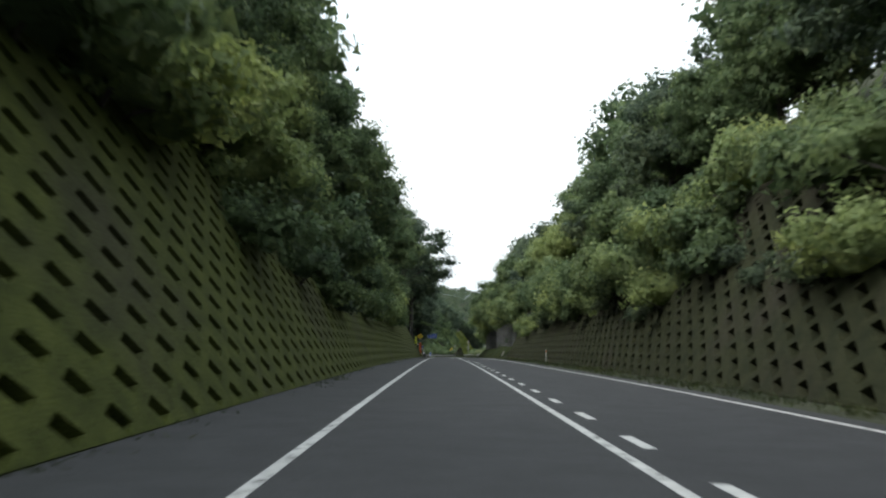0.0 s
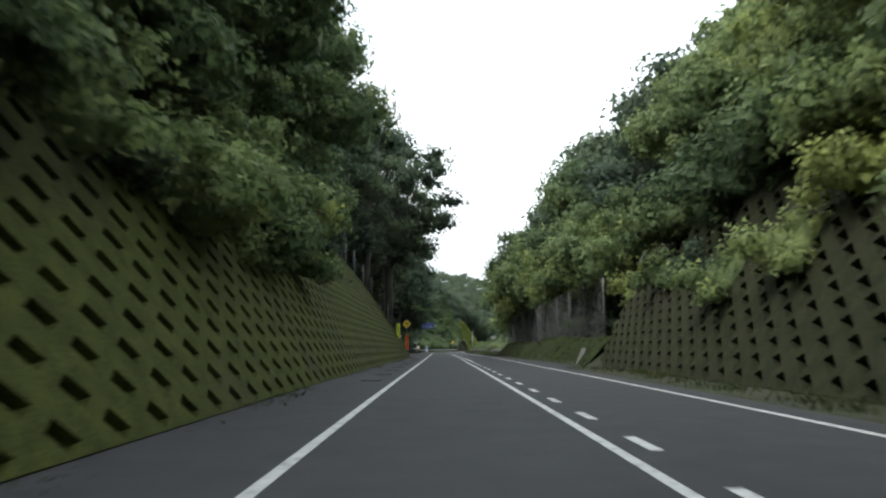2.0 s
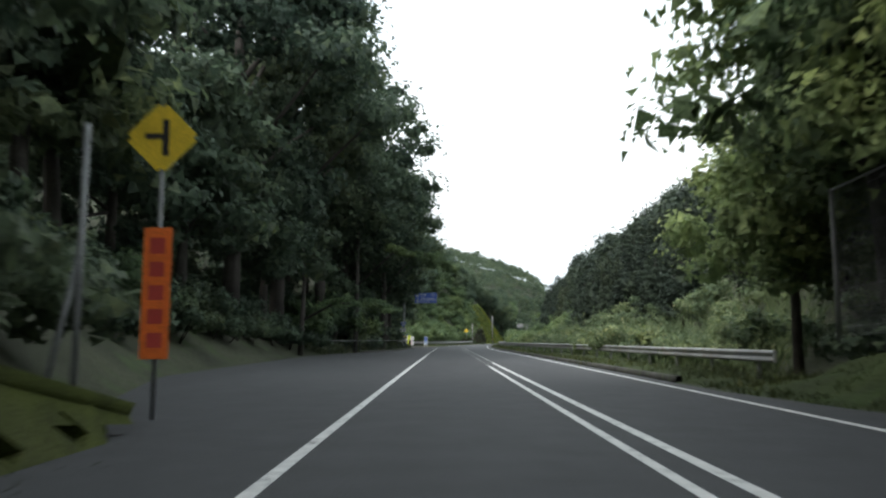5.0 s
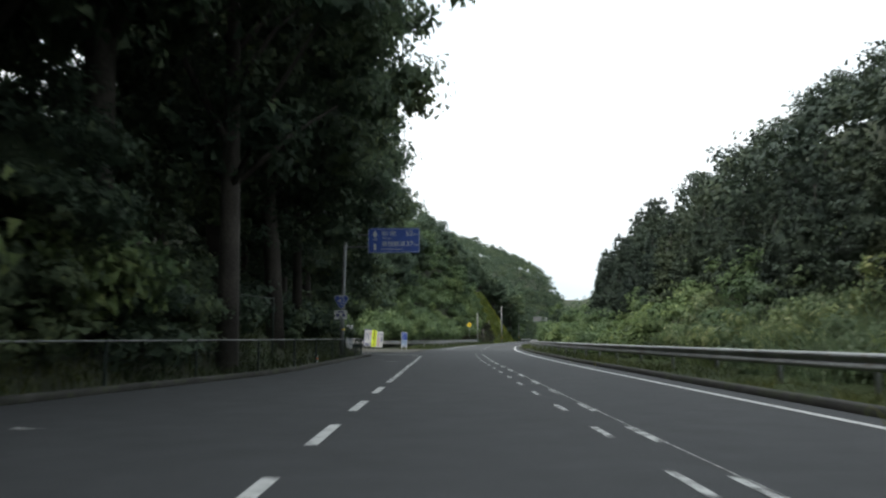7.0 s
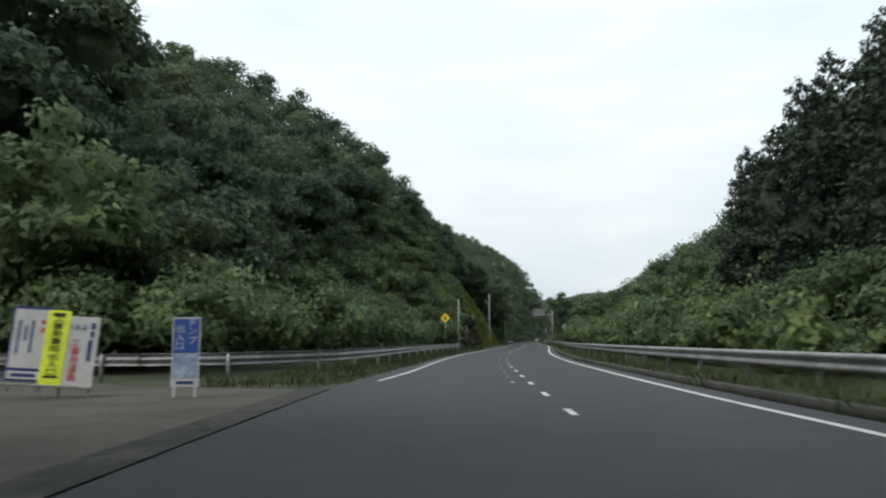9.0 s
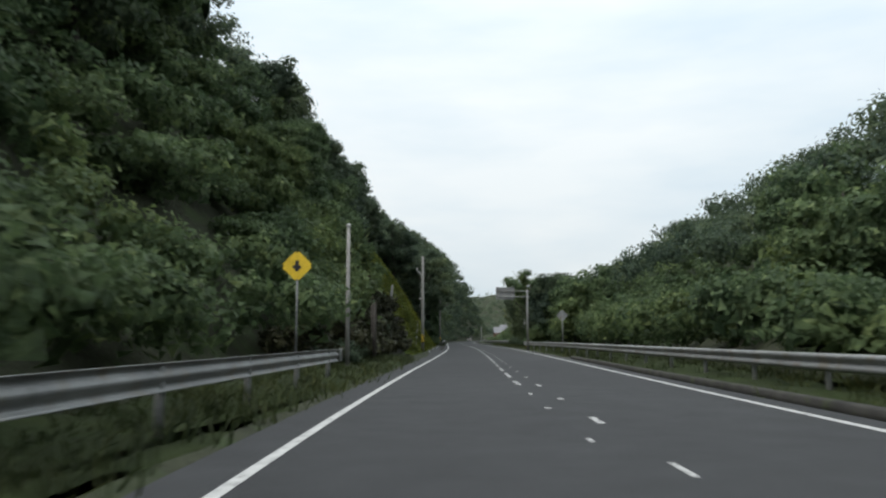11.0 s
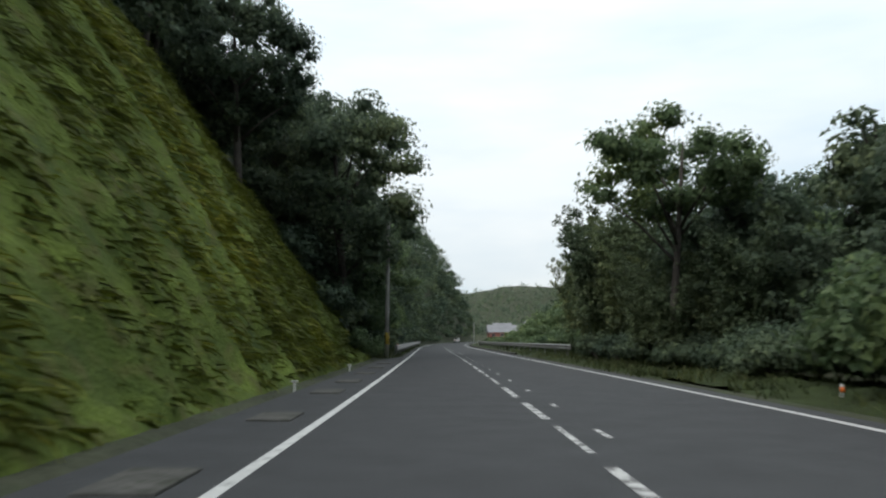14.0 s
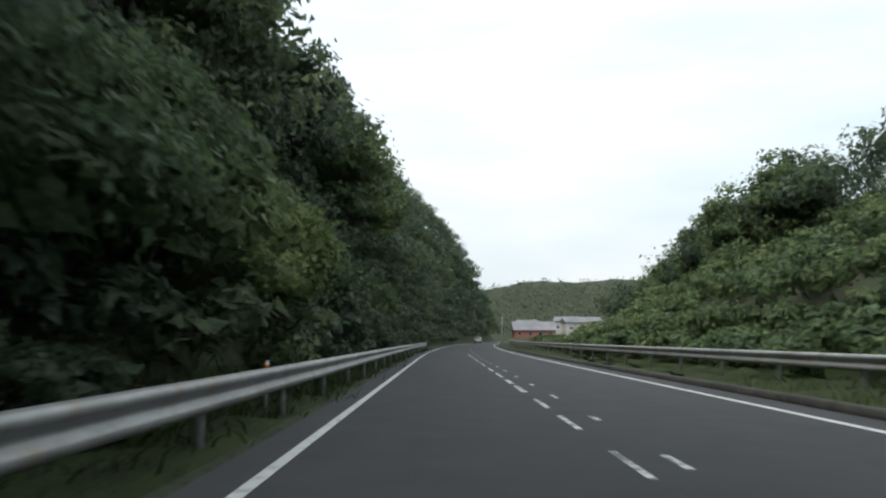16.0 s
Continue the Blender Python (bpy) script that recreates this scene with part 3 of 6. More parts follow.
def join(chunks):
    """Joins (corners, faces, normals) to one of each."""
    V, F, N, k = [], [], [], 0
    for v, f, n in chunks:
        V.append(v); F.append(f + k); N.append(n); k += len(v)
    return np.concatenate(V), np.concatenate(F), np.concatenate(N)


def lumps(d, phase):
    """How far an uneven clump reaches in the directions d: rounded knobs of two sizes. phase (k,1,3) sets one clump apart from the next."""
    p = phase * np.array([1.7, 2.3, 3.1])
    a = np.sin(d[..., :1] * 3.7 + p[..., :1]) * np.sin(d[..., 1:2] * 4.3 + p[..., 1:2]) + np.sin(d[..., 2:] * 4.1 + d[..., :1] * 1.7 + p[..., 2:])
    b = np.sin(d[..., :1] * 9.1 + 2 * p[..., 1:2]) * np.sin(d[..., 1:2] * 8.3 + 2 * p[..., 2:]) * np.sin(d[..., 2:] * 7.7 + p[..., :1])
    return 1 + 0.10 * a + 0.11 * b


def clump_leaves(rng, centres, radii, per, size, low):
    """Leaves in the outer part of many rounded clumps; they take the light as the clump's outside does."""
    k = len(centres)
    d = unit(rng.normal(size=(k, per, 3)))
    d[..., 2] = np.where(d[..., 2] < low, -d[..., 2], d[..., 2])
    shell = 0.62 + 0.5 * rng.uniform(0, 1, size=(k, per, 1)) ** 1.2
    pos = (centres[:, None] + d * radii[:, None] * shell * lumps(d, centres[:, None])).reshape(-1, 3)
    d = d.reshape(-1, 3)
    nor = unit(d + rng.normal(scale=0.45, size=(k * per, 3)) + np.array([0, 0, 0.25]))
    v, f = leaf_arrays(rng, pos, nor, size * rng.uniform(0.55, 1.4, size=k * per))
    soft = unit(d + 0.45 * nor + np.array([0, 0, 0.15]))
    return v, f, np.repeat(soft, 3, 0)


def hearts(rng, middle, centres, radii, fill, fine):
    """The dense inside of each crown: one uneven body that follows the crown's clumps. middle (T,3), centres and radii (T,C,3)."""
    iv, jf = (ICO3_V, ICO3_F) if fine else (ICO2_V, ICO2_F)
    q = centres - middle[:, None]
    r = radii.mean(-1)
    along = np.einsum("tcx,dx->tdc", q, iv)
    miss = (q ** 2).sum(-1)[:, None] - along ** 2
    reach = np.where(miss < (r ** 2)[:, None], along + np.sqrt(np.maximum((r ** 2)[:, None] - miss, 0)), 0).max(-1)
    reach = np.maximum(reach, 0.45 * reach.mean(-1, keepdims=True)) * fill * rng.uniform(0.85, 1.1, size=reach.shape)
    v = middle[:, None] + iv[None] * reach[..., None]
    f = jf[None] + (np.arange(len(middle)) * len(iv))[:, None, None]
    return v.reshape(-1, 3), f.reshape(-1, 3), np.broadcast_to(iv[None], v.shape).reshape(-1, 3)


def clump_hearts(rng, centres, radii, fill):
    """The dense inside of every clump: larger, shaded sprays behind the leaves."""
    k, per = len(centres), 34
    d = unit(rng.normal(size=(k, per, 3)))
    shell = fill * (0.45 + 0.75 * rng.uniform(0, 1, size=(k, per, 1)))
    pos = (centres[:, None] + d * radii[:, None] * shell * lumps(d, centres[:, None])).reshape(-1, 3)
    d = d.reshape(-1, 3)
    nor = unit(d + rng.normal(scale=0.5, size=d.shape))
    v, f = leaf_arrays(rng, pos, nor, np.repeat(np.minimum(radii.mean(-1), 1.0), per) * rng.uniform(0.32, 0.62, size=k * per))
    return v, f, np.repeat(unit(d + np.array([0, 0, 0.15])), 3, 0)


def trunk_mesh(rng, H, r, tips, mat):
    """A tapered, slightly bent trunk with limbs that reach into the crown."""
    bend = rng.normal(scale=0.05 * H, size=2)
    mids = [(0, 0, -0.8), (bend[0] * 0.2, bend[1] * 0.2, 0.2 * H), (bend[0] * 0.6, bend[1] * 0.6, 0.5 * H), (bend[0], bend[1], 0.82 * H)]
    chunks = [tube_arrays(mids, [r * 1.25, r, r * 0.7, r * 0.25], 7)]
    for tip in tips:
        z0 = min(0.62 * H, max(0.28 * H, tip[2] - 0.25 * H))
        f = z0 / (0.82 * H)
        a = (bend[0] * f, bend[1] * f, z0)
        m = (0.5 * (a[0] + tip[0]), 0.5 * (a[1] + tip[1]), 0.42 * a[2] + 0.58 * tip[2])
        chunks.append(tube_arrays([a, m, tuple(tip)], [r * 0.42, r * 0.28, r * 0.09], 5))
    V, F, k = [], [], 0
    for v, f in chunks:
        V += v; F += [tuple(i + k for i in q) for q in f]; k += len(v)
    return mesh_from("trunk", V, F, mat, True)


def broadleaf(seed, H, R, clumps, per, size, mat, mid=0.52, half=0.42, core=0.78, small=0.26, large=0.44, knots=0.72):
    rng = np.random.default_rng(seed)
    d = unit(rng.normal(size=(clumps, 3)))
    far = rng.uniform(0.35, 1.0, size=(clumps, 1)) ** 0.6
    c = d * far * np.array([R * 0.74, R * 0.74, H * half * 0.85]) + np.array([0, 0, H * mid])
    taper = 1 - 0.35 * np.clip((c[:, 2:] / H - mid) / half, 0, 1)
    c[:, :2] *= taper
    r = R * rng.uniform(small, large, size=(clumps, 1)) * np.array([[1.1, 1.1, 0.72]])
    v, f, soft = join([clump_leaves(rng, c, r, per, size, -0.5), clump_hearts(rng, c, r, knots * 0.9)]
                + ([hearts(rng, np.array([[0, 0, H * mid]]), c[None], r[None], core, True)] if core > 0.3 else []))
    tips = c[rng.permutation(clumps)[:7]]
    return trunk_mesh(rng, H, 0.013 * H + 0.03, tips, BARK), mesh_from("crown", v, f, mat, True, normals=soft)


def conifer(seed, H, R, per, size, mat):
    rng = np.random.default_rng(seed)
    C, Rr = [], []
    z = 0.18 * H
    while z < H * 0.97:
        w = R * (1 - z / H) ** 0.75 + 0.18
        n = max(3, int(8 * w / R + 3))
        a0 = rng.uniform(0, 6.28)
        for k in range(n):
            a = a0 + 6.28 * k / n + rng.normal(scale=0.25)
            q = w * rng.uniform(0.5, 0.95)
            C.append((math.cos(a) * q, math.sin(a) * q, z - 0.18 * q + rng.normal(scale=0.15)))
            Rr.append((w * 0.34 + 0.12, w * 0.34 + 0.12, 0.30 + 0.08 * w))
        z += H * 0.072
    C.append((0, 0, H * 0.93)); Rr.append((0.3, 0.3, 0.6))
    C, Rr = np.array(C), np.array(Rr)
    v, f, soft = join([clump_leaves(rng, C, Rr, per, size, -0.7), clump_hearts(rng, C, Rr, 0.6), hearts(rng, np.array([[0, 0, H * 0.42]]), C[None], Rr[None] * 1.1, 0.62, True)])
    return trunk_mesh(rng, H, 0.018 * H, [], BARK), mesh_from("crown", v, f, mat, True, normals=soft)


def shrub(seed, H, R, clumps, per, size, mat):
    rng = np.random.default_rng(seed)
    a = rng.uniform(0, 6.28, clumps)
    q = R * np.sqrt(rng.uniform(0, 1, clumps)) * 0.75
    c = np.stack([np.cos(a) * q, np.sin(a) * q, H * rng.uniform(0.25, 0.75, clumps) * (1.1 - 0.5 * q / R)], -1)
    r = R * rng.uniform(0.22, 0.40, size=(clumps, 1)) * np.array([[1, 1, 0.8]])
    v, f, soft = join([clump_leaves(rng, c, r, per, size, -0.6), hearts(rng, np.array([[0, 0, H * 0.35]]), c[None], r[None], 0.66, False), clump_hearts(rng, c, r, 0.58)])
    tips = c[:3]
    V, F, k = [], [], 0
    for t in tips:
        tv, tf = tube_arrays([(0.06 * t[0], 0.06 * t[1], -0.3), tuple(t * 0.5), tuple(t)], [0.05, 0.035, 0.012], 5)
        V += tv; F += [tuple(i + k for i in g) for g in tf]; k += len(tv)
    return mesh_from("stem", V, F, BARK, True), mesh_from("foliage", v, f, mat, True, normals=soft)


KINDS = {
    "oak_near": (lambda: broadleaf(11, 10.0, 4.2, 62, 145, 0.18, LEAF_MID, 0.52, 0.42, 0.5, 0.15, 0.28, 0.66), "tree", "trunk", "crown", "tall evergreen broadleaf tree with dense mid-green foliage"),
    "oak_near_b": (lambda: broadleaf(12, 11.0, 4.5, 92, 150, 0.165, LEAF_DARK, 0.62, 0.36, 0.25, 0.12, 0.23, 0.42), "tree", "trunk", "crown", "tall broadleaf tree with dark foliage and sky showing through"),
    "oak_low": (lambda: broadleaf(13, 10.0, 4.2, 50, 95, 0.245, LEAF_DARK, 0.5, 0.46, 0.5, 0.17, 0.32, 0.66), "tree", "trunk", "crown", "dark broadleaf tree leafy down to the ground"),
    "oak": (lambda: broadleaf(21, 9.5, 4.0, 36, 70, 0.36, LEAF_MID, 0.52, 0.42, 0.6, 0.2, 0.34, 0.7), "tree", "trunk", "crown", "evergreen broadleaf tree on the wooded slope"),
    "oak_b": (lambda: broadleaf(22, 11.0, 3.8, 36, 70, 0.36, LEAF_DARK, 0.52, 0.42, 0.6, 0.2, 0.34, 0.7), "tree", "trunk", "crown", "dark evergreen broadleaf tree on the wooded slope"),
    "maple": (lambda: broadleaf(23, 8.0, 4.2, 62, 145, 0.18, LEAF_LIGHT, 0.55, 0.40, 0.5, 0.15, 0.28, 0.66), "tree", "trunk", "crown", "bright light-green leafy tree leaning over the road"),
    "cedar": (lambda: conifer(31, 11.0, 2.8, 34, 0.24, LEAF_CEDAR), "tree", "trunk", "crown", "dark dense cedar on the steep hillside"),
    "cedar_b": (lambda: conifer(32, 9.5, 3.0, 34, 0.24, LEAF_CEDAR), "tree", "trunk", "crown", "dark broad cedar on the steep hillside"),
    "spread": (lambda: broadleaf(24, 10.0, 4.6, 64, 130, 0.18, LEAF_MID, 0.74, 0.22, 0.2, 0.12, 0.22, 0.5), "tree", "trunk", "crown", "spreading light-green tree reaching over the bamboo"),
    "bush_near": (lambda: shrub(44, 2.6, 2.2, 30, 200, 0.12, LEAF_MID), "shrub", "stem", "foliage", "leafy roadside bush with broad green leaves beside the guard rail"),
    "shrub": (lambda: shrub(41, 2.6, 2.3, 16, 88, 0.19, LEAF_LIGHT), "shrub", "stem", "foliage", "leafy light-green shrub hanging over the slope"),
    "shrub_b": (lambda: shrub(42, 2.8, 2.2, 16, 88, 0.19, LEAF_MID), "shrub", "stem", "foliage", "leafy mid-green shrub on the slope"),
    "vines": (lambda: shrub(45, 2.4, 2.0, 18, 90, 0.17, VINE), "shrub", "stem", "foliage", "dark brownish tangle of vines on the shaded slope"),
    "shrub_c": (lambda: shrub(43, 2.6, 2.2, 16, 88, 0.19, LEAF_DARK), "shrub", "stem", "foliage", "dark shaded undergrowth shrub"),
}
FIRST = {}
plant_rng = np.random.default_rng(77)


def plant(kind, s, lat, size=1.0, dz=0.0, tall=1.0):
    """Sets a plant on the land."""
    build, category, low, high, label = KINDS[kind]
    p = place(s, lat, ground_z(s, lat) + dz)
    m = pose(*[float(v) for v in p], 0, 0, float(plant_rng.uniform(0, 360))) @ Matrix.Diagonal((size, size, size * tall, 1))
    if kind in FIRST:
        return copy_thing(FIRST[kind], m)
    ob = thing(category, pose(0, 0, 0), label, category, "woods beside the road")
    a, b = build()
    for me in a if isinstance(a, list) else [a]:
        part(low, me, ob)
    part(high, b, ob)
    ob.matrix_basis = m
    ob.scale = (1, 1, 1)
    FIRST[kind] = ob
    ob.matrix_basis = pose(0, 0, 0)
    first = copy_thing(ob, m)
    for o in (*ob.children_recursive, ob):
        bpy.data.objects.remove(o)
    FIRST[kind] = first
    return first


def row(kinds, s0, s1, step, lat0, lat1, size0, size1, dz=0.0, tall=1.0):
    s = s0
    while s < s1:
        plant(str(plant_rng.choice(kinds)), s + plant_rng.uniform(-0.3, 0.3) * step, plant_rng.uniform(lat0, lat1), plant_rng.uniform(size0, size1), dz, tall)
        s += step * plant_rng.uniform(0.8, 1.2)


# left: over the block wall, where the boughs reach towards the road
row(["oak_near"], 14, 58, 8.0, -8.8, -7.9, 1.0, 1.2)
row(["oak_near"], 60, 102, 7.5, -8.0, -7.2, 1.15, 1.4)
row(["oak", "oak_b"], -10, 104, 7.5, -14.5, -12.5, 1.25, 1.5)
row(["shrub", "shrub_b", "shrub"], -4, 100, 3.4, -7.4, -6.6, 1.0, 1.35)
row(["shrub_b", "shrub_c"], 24, 90, 5.0, -6.3, -5.6, 0.7, 0.95)
row(["maple"], 10, 96, 16.0, -8.8, -8.0, 0.85, 1.05)
row(["oak_b"], 106, 134, 5.5, -13, -11, 1.1, 1.3)
row(["oak_low"], 136, 166, 5.0, -11.0, -9.2, 1.05, 1.25)
plant("oak_near_b", 128, -9.0, 1.35); plant("oak_near_b", 139, -7.8, 1.5); plant("oak_near_b", 150, -5.9, 1.75); plant("oak_near_b", 161, -7.8, 1.5)
# left: the shaded pull-off
row(["oak_low", "oak_b"], 168, 222, 5.2, -14.5, -12.5, 1.15, 1.4)
row(["oak_low"], 222, 266, 5.0, -10.6, -9.4, 0.65, 0.8)
row(["shrub_c", "shrub_b"], 168, 234, 5.0, -12.2, -11.4, 0.9, 1.3)
row(["shrub_c"], 226, 262, 3.4, -9.2, -8.4, 0.7, 1.0)
for k in range(9):
    s = 214 + 2.6 * k
    plant("shrub_c" if k % 3 else "shrub_b", s, float(table(s, PAVE_L)) - 2.6, 1.05 + 0.25 * (k % 2), 0.0, 1.2)
plant("oak_near_b", 236, -7.0, 1.4); plant("oak_near_b", 226, -9.5, 1.5); plant("oak_near_b", 245, -7.4, 1.5); plant("oak_low", 250, -7.6, 1.2, 2.2); plant("oak_near_b", 253, -9.2, 1.6); plant("oak_near_b", 262, -9.5, 1.4); plant("oak_near_b", 267, -10.3, 1.55, -1.8); plant("oak_near_b", 271, -10.7, 1.6, -1.2); plant("oak_low", 264.5, -12.5, 1.25); plant("oak_low", 270.3, -9.7, 1.3); plant("oak_low", 267.5, -12.5, 1.35); plant("shrub_c", 270.6, -10.4, 1.1)
for s, lat, q in ((196, -12.5, 2.0), (208, -12.5, 2.1), (220, -11.0, 2.0), (231, -9.2, 1.9), (243, -9.4, 1.6)):
    plant("oak_near_b", s, lat, q)
def hanging_bough(s, lat, reach, z):
    """A trunk beside the road with one long low limb that carries flat sprays of leaves towards the road."""
    rng = np.random.default_rng(61)
    ob = thing("tree", spot(s, lat, 0.0), "shaded tree with a long leafy limb reaching over the roadside", "tree", "woods beside the road")
    part("trunk", tube_mesh("trunk", [(0, 0, -0.8), (0.1, 0, z * 0.7), (0.2, 0.1, z * 1.6), (0.1, 0, z * 2.4)], [0.22, 0.19, 0.15, 0.06], BARK, 9), ob)
    part("limb", tube_mesh("limb", [(0.1, 0, z * 0.75), (reach * 0.4, -0.3, z * 1.12), (reach * 0.75, -0.5, z * 1.1), (reach, -0.6, z * 0.95)], [0.10, 0.075, 0.05, 0.02], BARK, 7), ob)
    n = int(4 * reach)
    f = rng.uniform(0.35, 1.05, n)
    c = np.stack([reach * f, -0.5 + rng.normal(scale=1.1, size=n), z * (1.18 - 0.22 * f ** 2) + rng.normal(scale=0.22, size=n)], -1)
    r = rng.uniform(0.4, 0.75, size=(n, 1)) * np.array([[1.25, 1.25, 0.1 + 0.06 * z]])
    v, f, soft = join([clump_leaves(rng, c, r, 90, 0.15, -0.6), clump_hearts(rng, c, r, 0.5)])
    part("crown", mesh_from("crown", v, f, LEAF_MID, True, normals=soft), ob)


hanging_bough(209.5, -10.9, 6.6, 3.5)
plant("oak_low", 231, -14.5, 1.5); plant("oak_low", 224, -15.0, 1.5)
hanging_bough(223, -8.4, 8.6, 8.2)
hanging_bough(461.8, -6.6, 5.0, 5.0)
# left: the hill foot beyond the side road
row(["oak_low"], 309, 324, 4.0, -23, -14, 0.9, 1.1)
row(["oak_low", "oak_b"], 306, 322, 2.6, -36, -22, 1.1, 1.35)
row(["oak", "oak_b", "oak_b"], 304, 376, 6.0, -19, -14, 0.7, 0.9)
row(["vines", "vines", "shrub_c"], 356, 379, 1.8, -6.0, -5.3, 0.6, 0.8)
row(["shrub_b"], 364, 382, 2.2, -9.4, -8.4, 0.8, 1.05)
row(["oak_near"], 368, 384, 5.0, -12.0, -11.0, 0.55, 0.7)
row(["shrub_b"], 370, 385, 2.4, -10.8, -9.8, 0.8, 1.1)
row(["oak_b"], 388, 430, 4.2, -15.2, -13.8, 0.45, 0.6)
row(["oak_b"], 430, 456, 4.4, -15.2, -13.4, 0.62, 0.75)
row(["oak_b"], 420, 456, 5.0, -18.5, -16.5, 0.6, 0.75)
plant("oak_near_b", 455.5, -5.2, 1.2, -1.8); plant("oak_near_b", 446.5, -9.8, 0.85, -1.0); plant("oak_near_b", 463, -7.4, 0.85); plant("oak_low", 449, -10.5, 0.75)
row(["shrub_c"], 456.5, 470, 2.2, -4.9, -4.2, 0.5, 0.75)
row(["shrub_c", "shrub_b"], 450.5, 457.5, 1.5, -4.9, -3.8, 0.38, 0.55)
row(["oak_near_b"], 458, 486, 3.6, -10.2, -9.0, 0.65, 0.85)
row(["bush_near"], 459, 482, 2.1, -6.2, -5.0, 0.9, 1.25)
row(["shrub_c"], 460, 484, 2.6, -7.8, -6.9, 1.2, 1.6)
row(["shrub_c", "shrub_b"], 457, 530, 3.6, -6.2, -5.0, 0.85, 1.25)
row(["oak_b"], 484, 506, 4.5, -12.5, -10.5, 0.75, 0.95)
row(["oak_b", "oak"], 508, 560, 5.5, -10.5, -7.5, 0.75, 1.0)
# right: over the block wall and behind the net fence
row(["oak_near", "maple", "oak_low"], 14, 96, 8.0, 13.2, 14.4, 0.8, 1.0)
row(["oak_low", "oak"], -10, 100, 7.0, 17, 19.5, 0.95, 1.2)
row(["shrub", "shrub_b", "shrub_b", "shrub_c"], -4, 96, 3.6, 11.0, 12.0, 1.0, 1.35)
row(["shrub_b", "shrub_c", "shrub"], 8, 94, 3.4, 9.7, 10.6, 0.75, 1.05)
plant("maple", 95, 12.6, 1.15); plant("maple", 87, 12.2, 1.2); plant("maple", 79, 12.4, 1.05); plant("shrub", 101.5, 11.6, 1.0); plant("shrub_c", 102.5, 10.4, 0.6)
row(["maple", "maple", "oak_near"], 122, 176, 7.5, 11.6, 12.6, 1.25, 1.5, 0.0, 1.1)
row(["oak_low", "oak_b"], 104, 178, 6.0, 14.2, 16, 1.25, 1.5)
plant("maple", 104, 12.0, 1.25); plant("maple", 110.5, 11.6, 1.4); plant("maple", 117, 11.8, 1.35); plant("maple", 157, 11.0, 1.7); plant("oak_near", 169, 11.0, 1.65); plant("maple", 143, 11.6, 1.8); plant("oak_near", 150, 11.2, 1.6)
row(["shrub_b", "shrub"], 30, 72, 2.8, 10.2, 11.0, 1.0, 1.3)
# right: the dark cedar slope
row(["cedar", "cedar_b"], 178, 264, 3.7, 16, 19, 0.75, 0.95)
row(["cedar", "cedar_b"], 218, 240, 3.6, 18.5, 22, 0.95, 1.08)
row(["cedar", "cedar_b"], 266, 304, 3.8, 16, 19, 0.8, 1.0)
row(["cedar", "cedar_b"], 305, 325, 3.4, 16, 19, 1.05, 1.25)
row(["cedar", "cedar_b"], 178, 264, 4.2, 20.5, 24.5, 0.75, 0.95)
row(["cedar", "cedar_b"], 266, 304, 4.2, 20.5, 24.5, 0.8, 1.0)
row(["cedar", "cedar_b"], 300, 326, 3.8, 20.5, 24.5, 1.1, 1.3)
# right: thickets and the low wood beyond
row(["shrub_b", "oak", "shrub"], 342, 408, 4.5, 17, 24, 0.55, 0.7)
row(["oak"], 404, 416, 4.2, 11.8, 14.0, 0.58, 0.75)
plant("oak_low", 416.3, 10.7, 0.92); plant("oak_low", 419.6, 11.8, 0.95); plant("oak_low", 424.5, 14.6, 0.8); plant("oak_low", 429, 15.4, 0.8)
row(["shrub_c", "shrub_b"], 420, 436, 2.4, 10.4, 12.0, 0.9, 1.2)
row(["oak"], 500, 560, 8.0, 21, 26, 0.5, 0.65)
# hanging over the face of the left wall
row(["shrub_b", "shrub"], 64, 88, 2.8, -6.9, -6.0, 0.85, 1.1, -0.9)
row(["shrub_c", "shrub_b"], 90, 113, 2.6, -8.2, -7.4, 1.1, 1.4)
plant("oak_near", 105, -9.2, 1.0); plant("oak_low", 111, -10.0, 0.95); plant("shrub_c", 103, -6.9, 0.6, -0.3); plant("shrub_c", 107, -7.0, 0.5, -0.3)


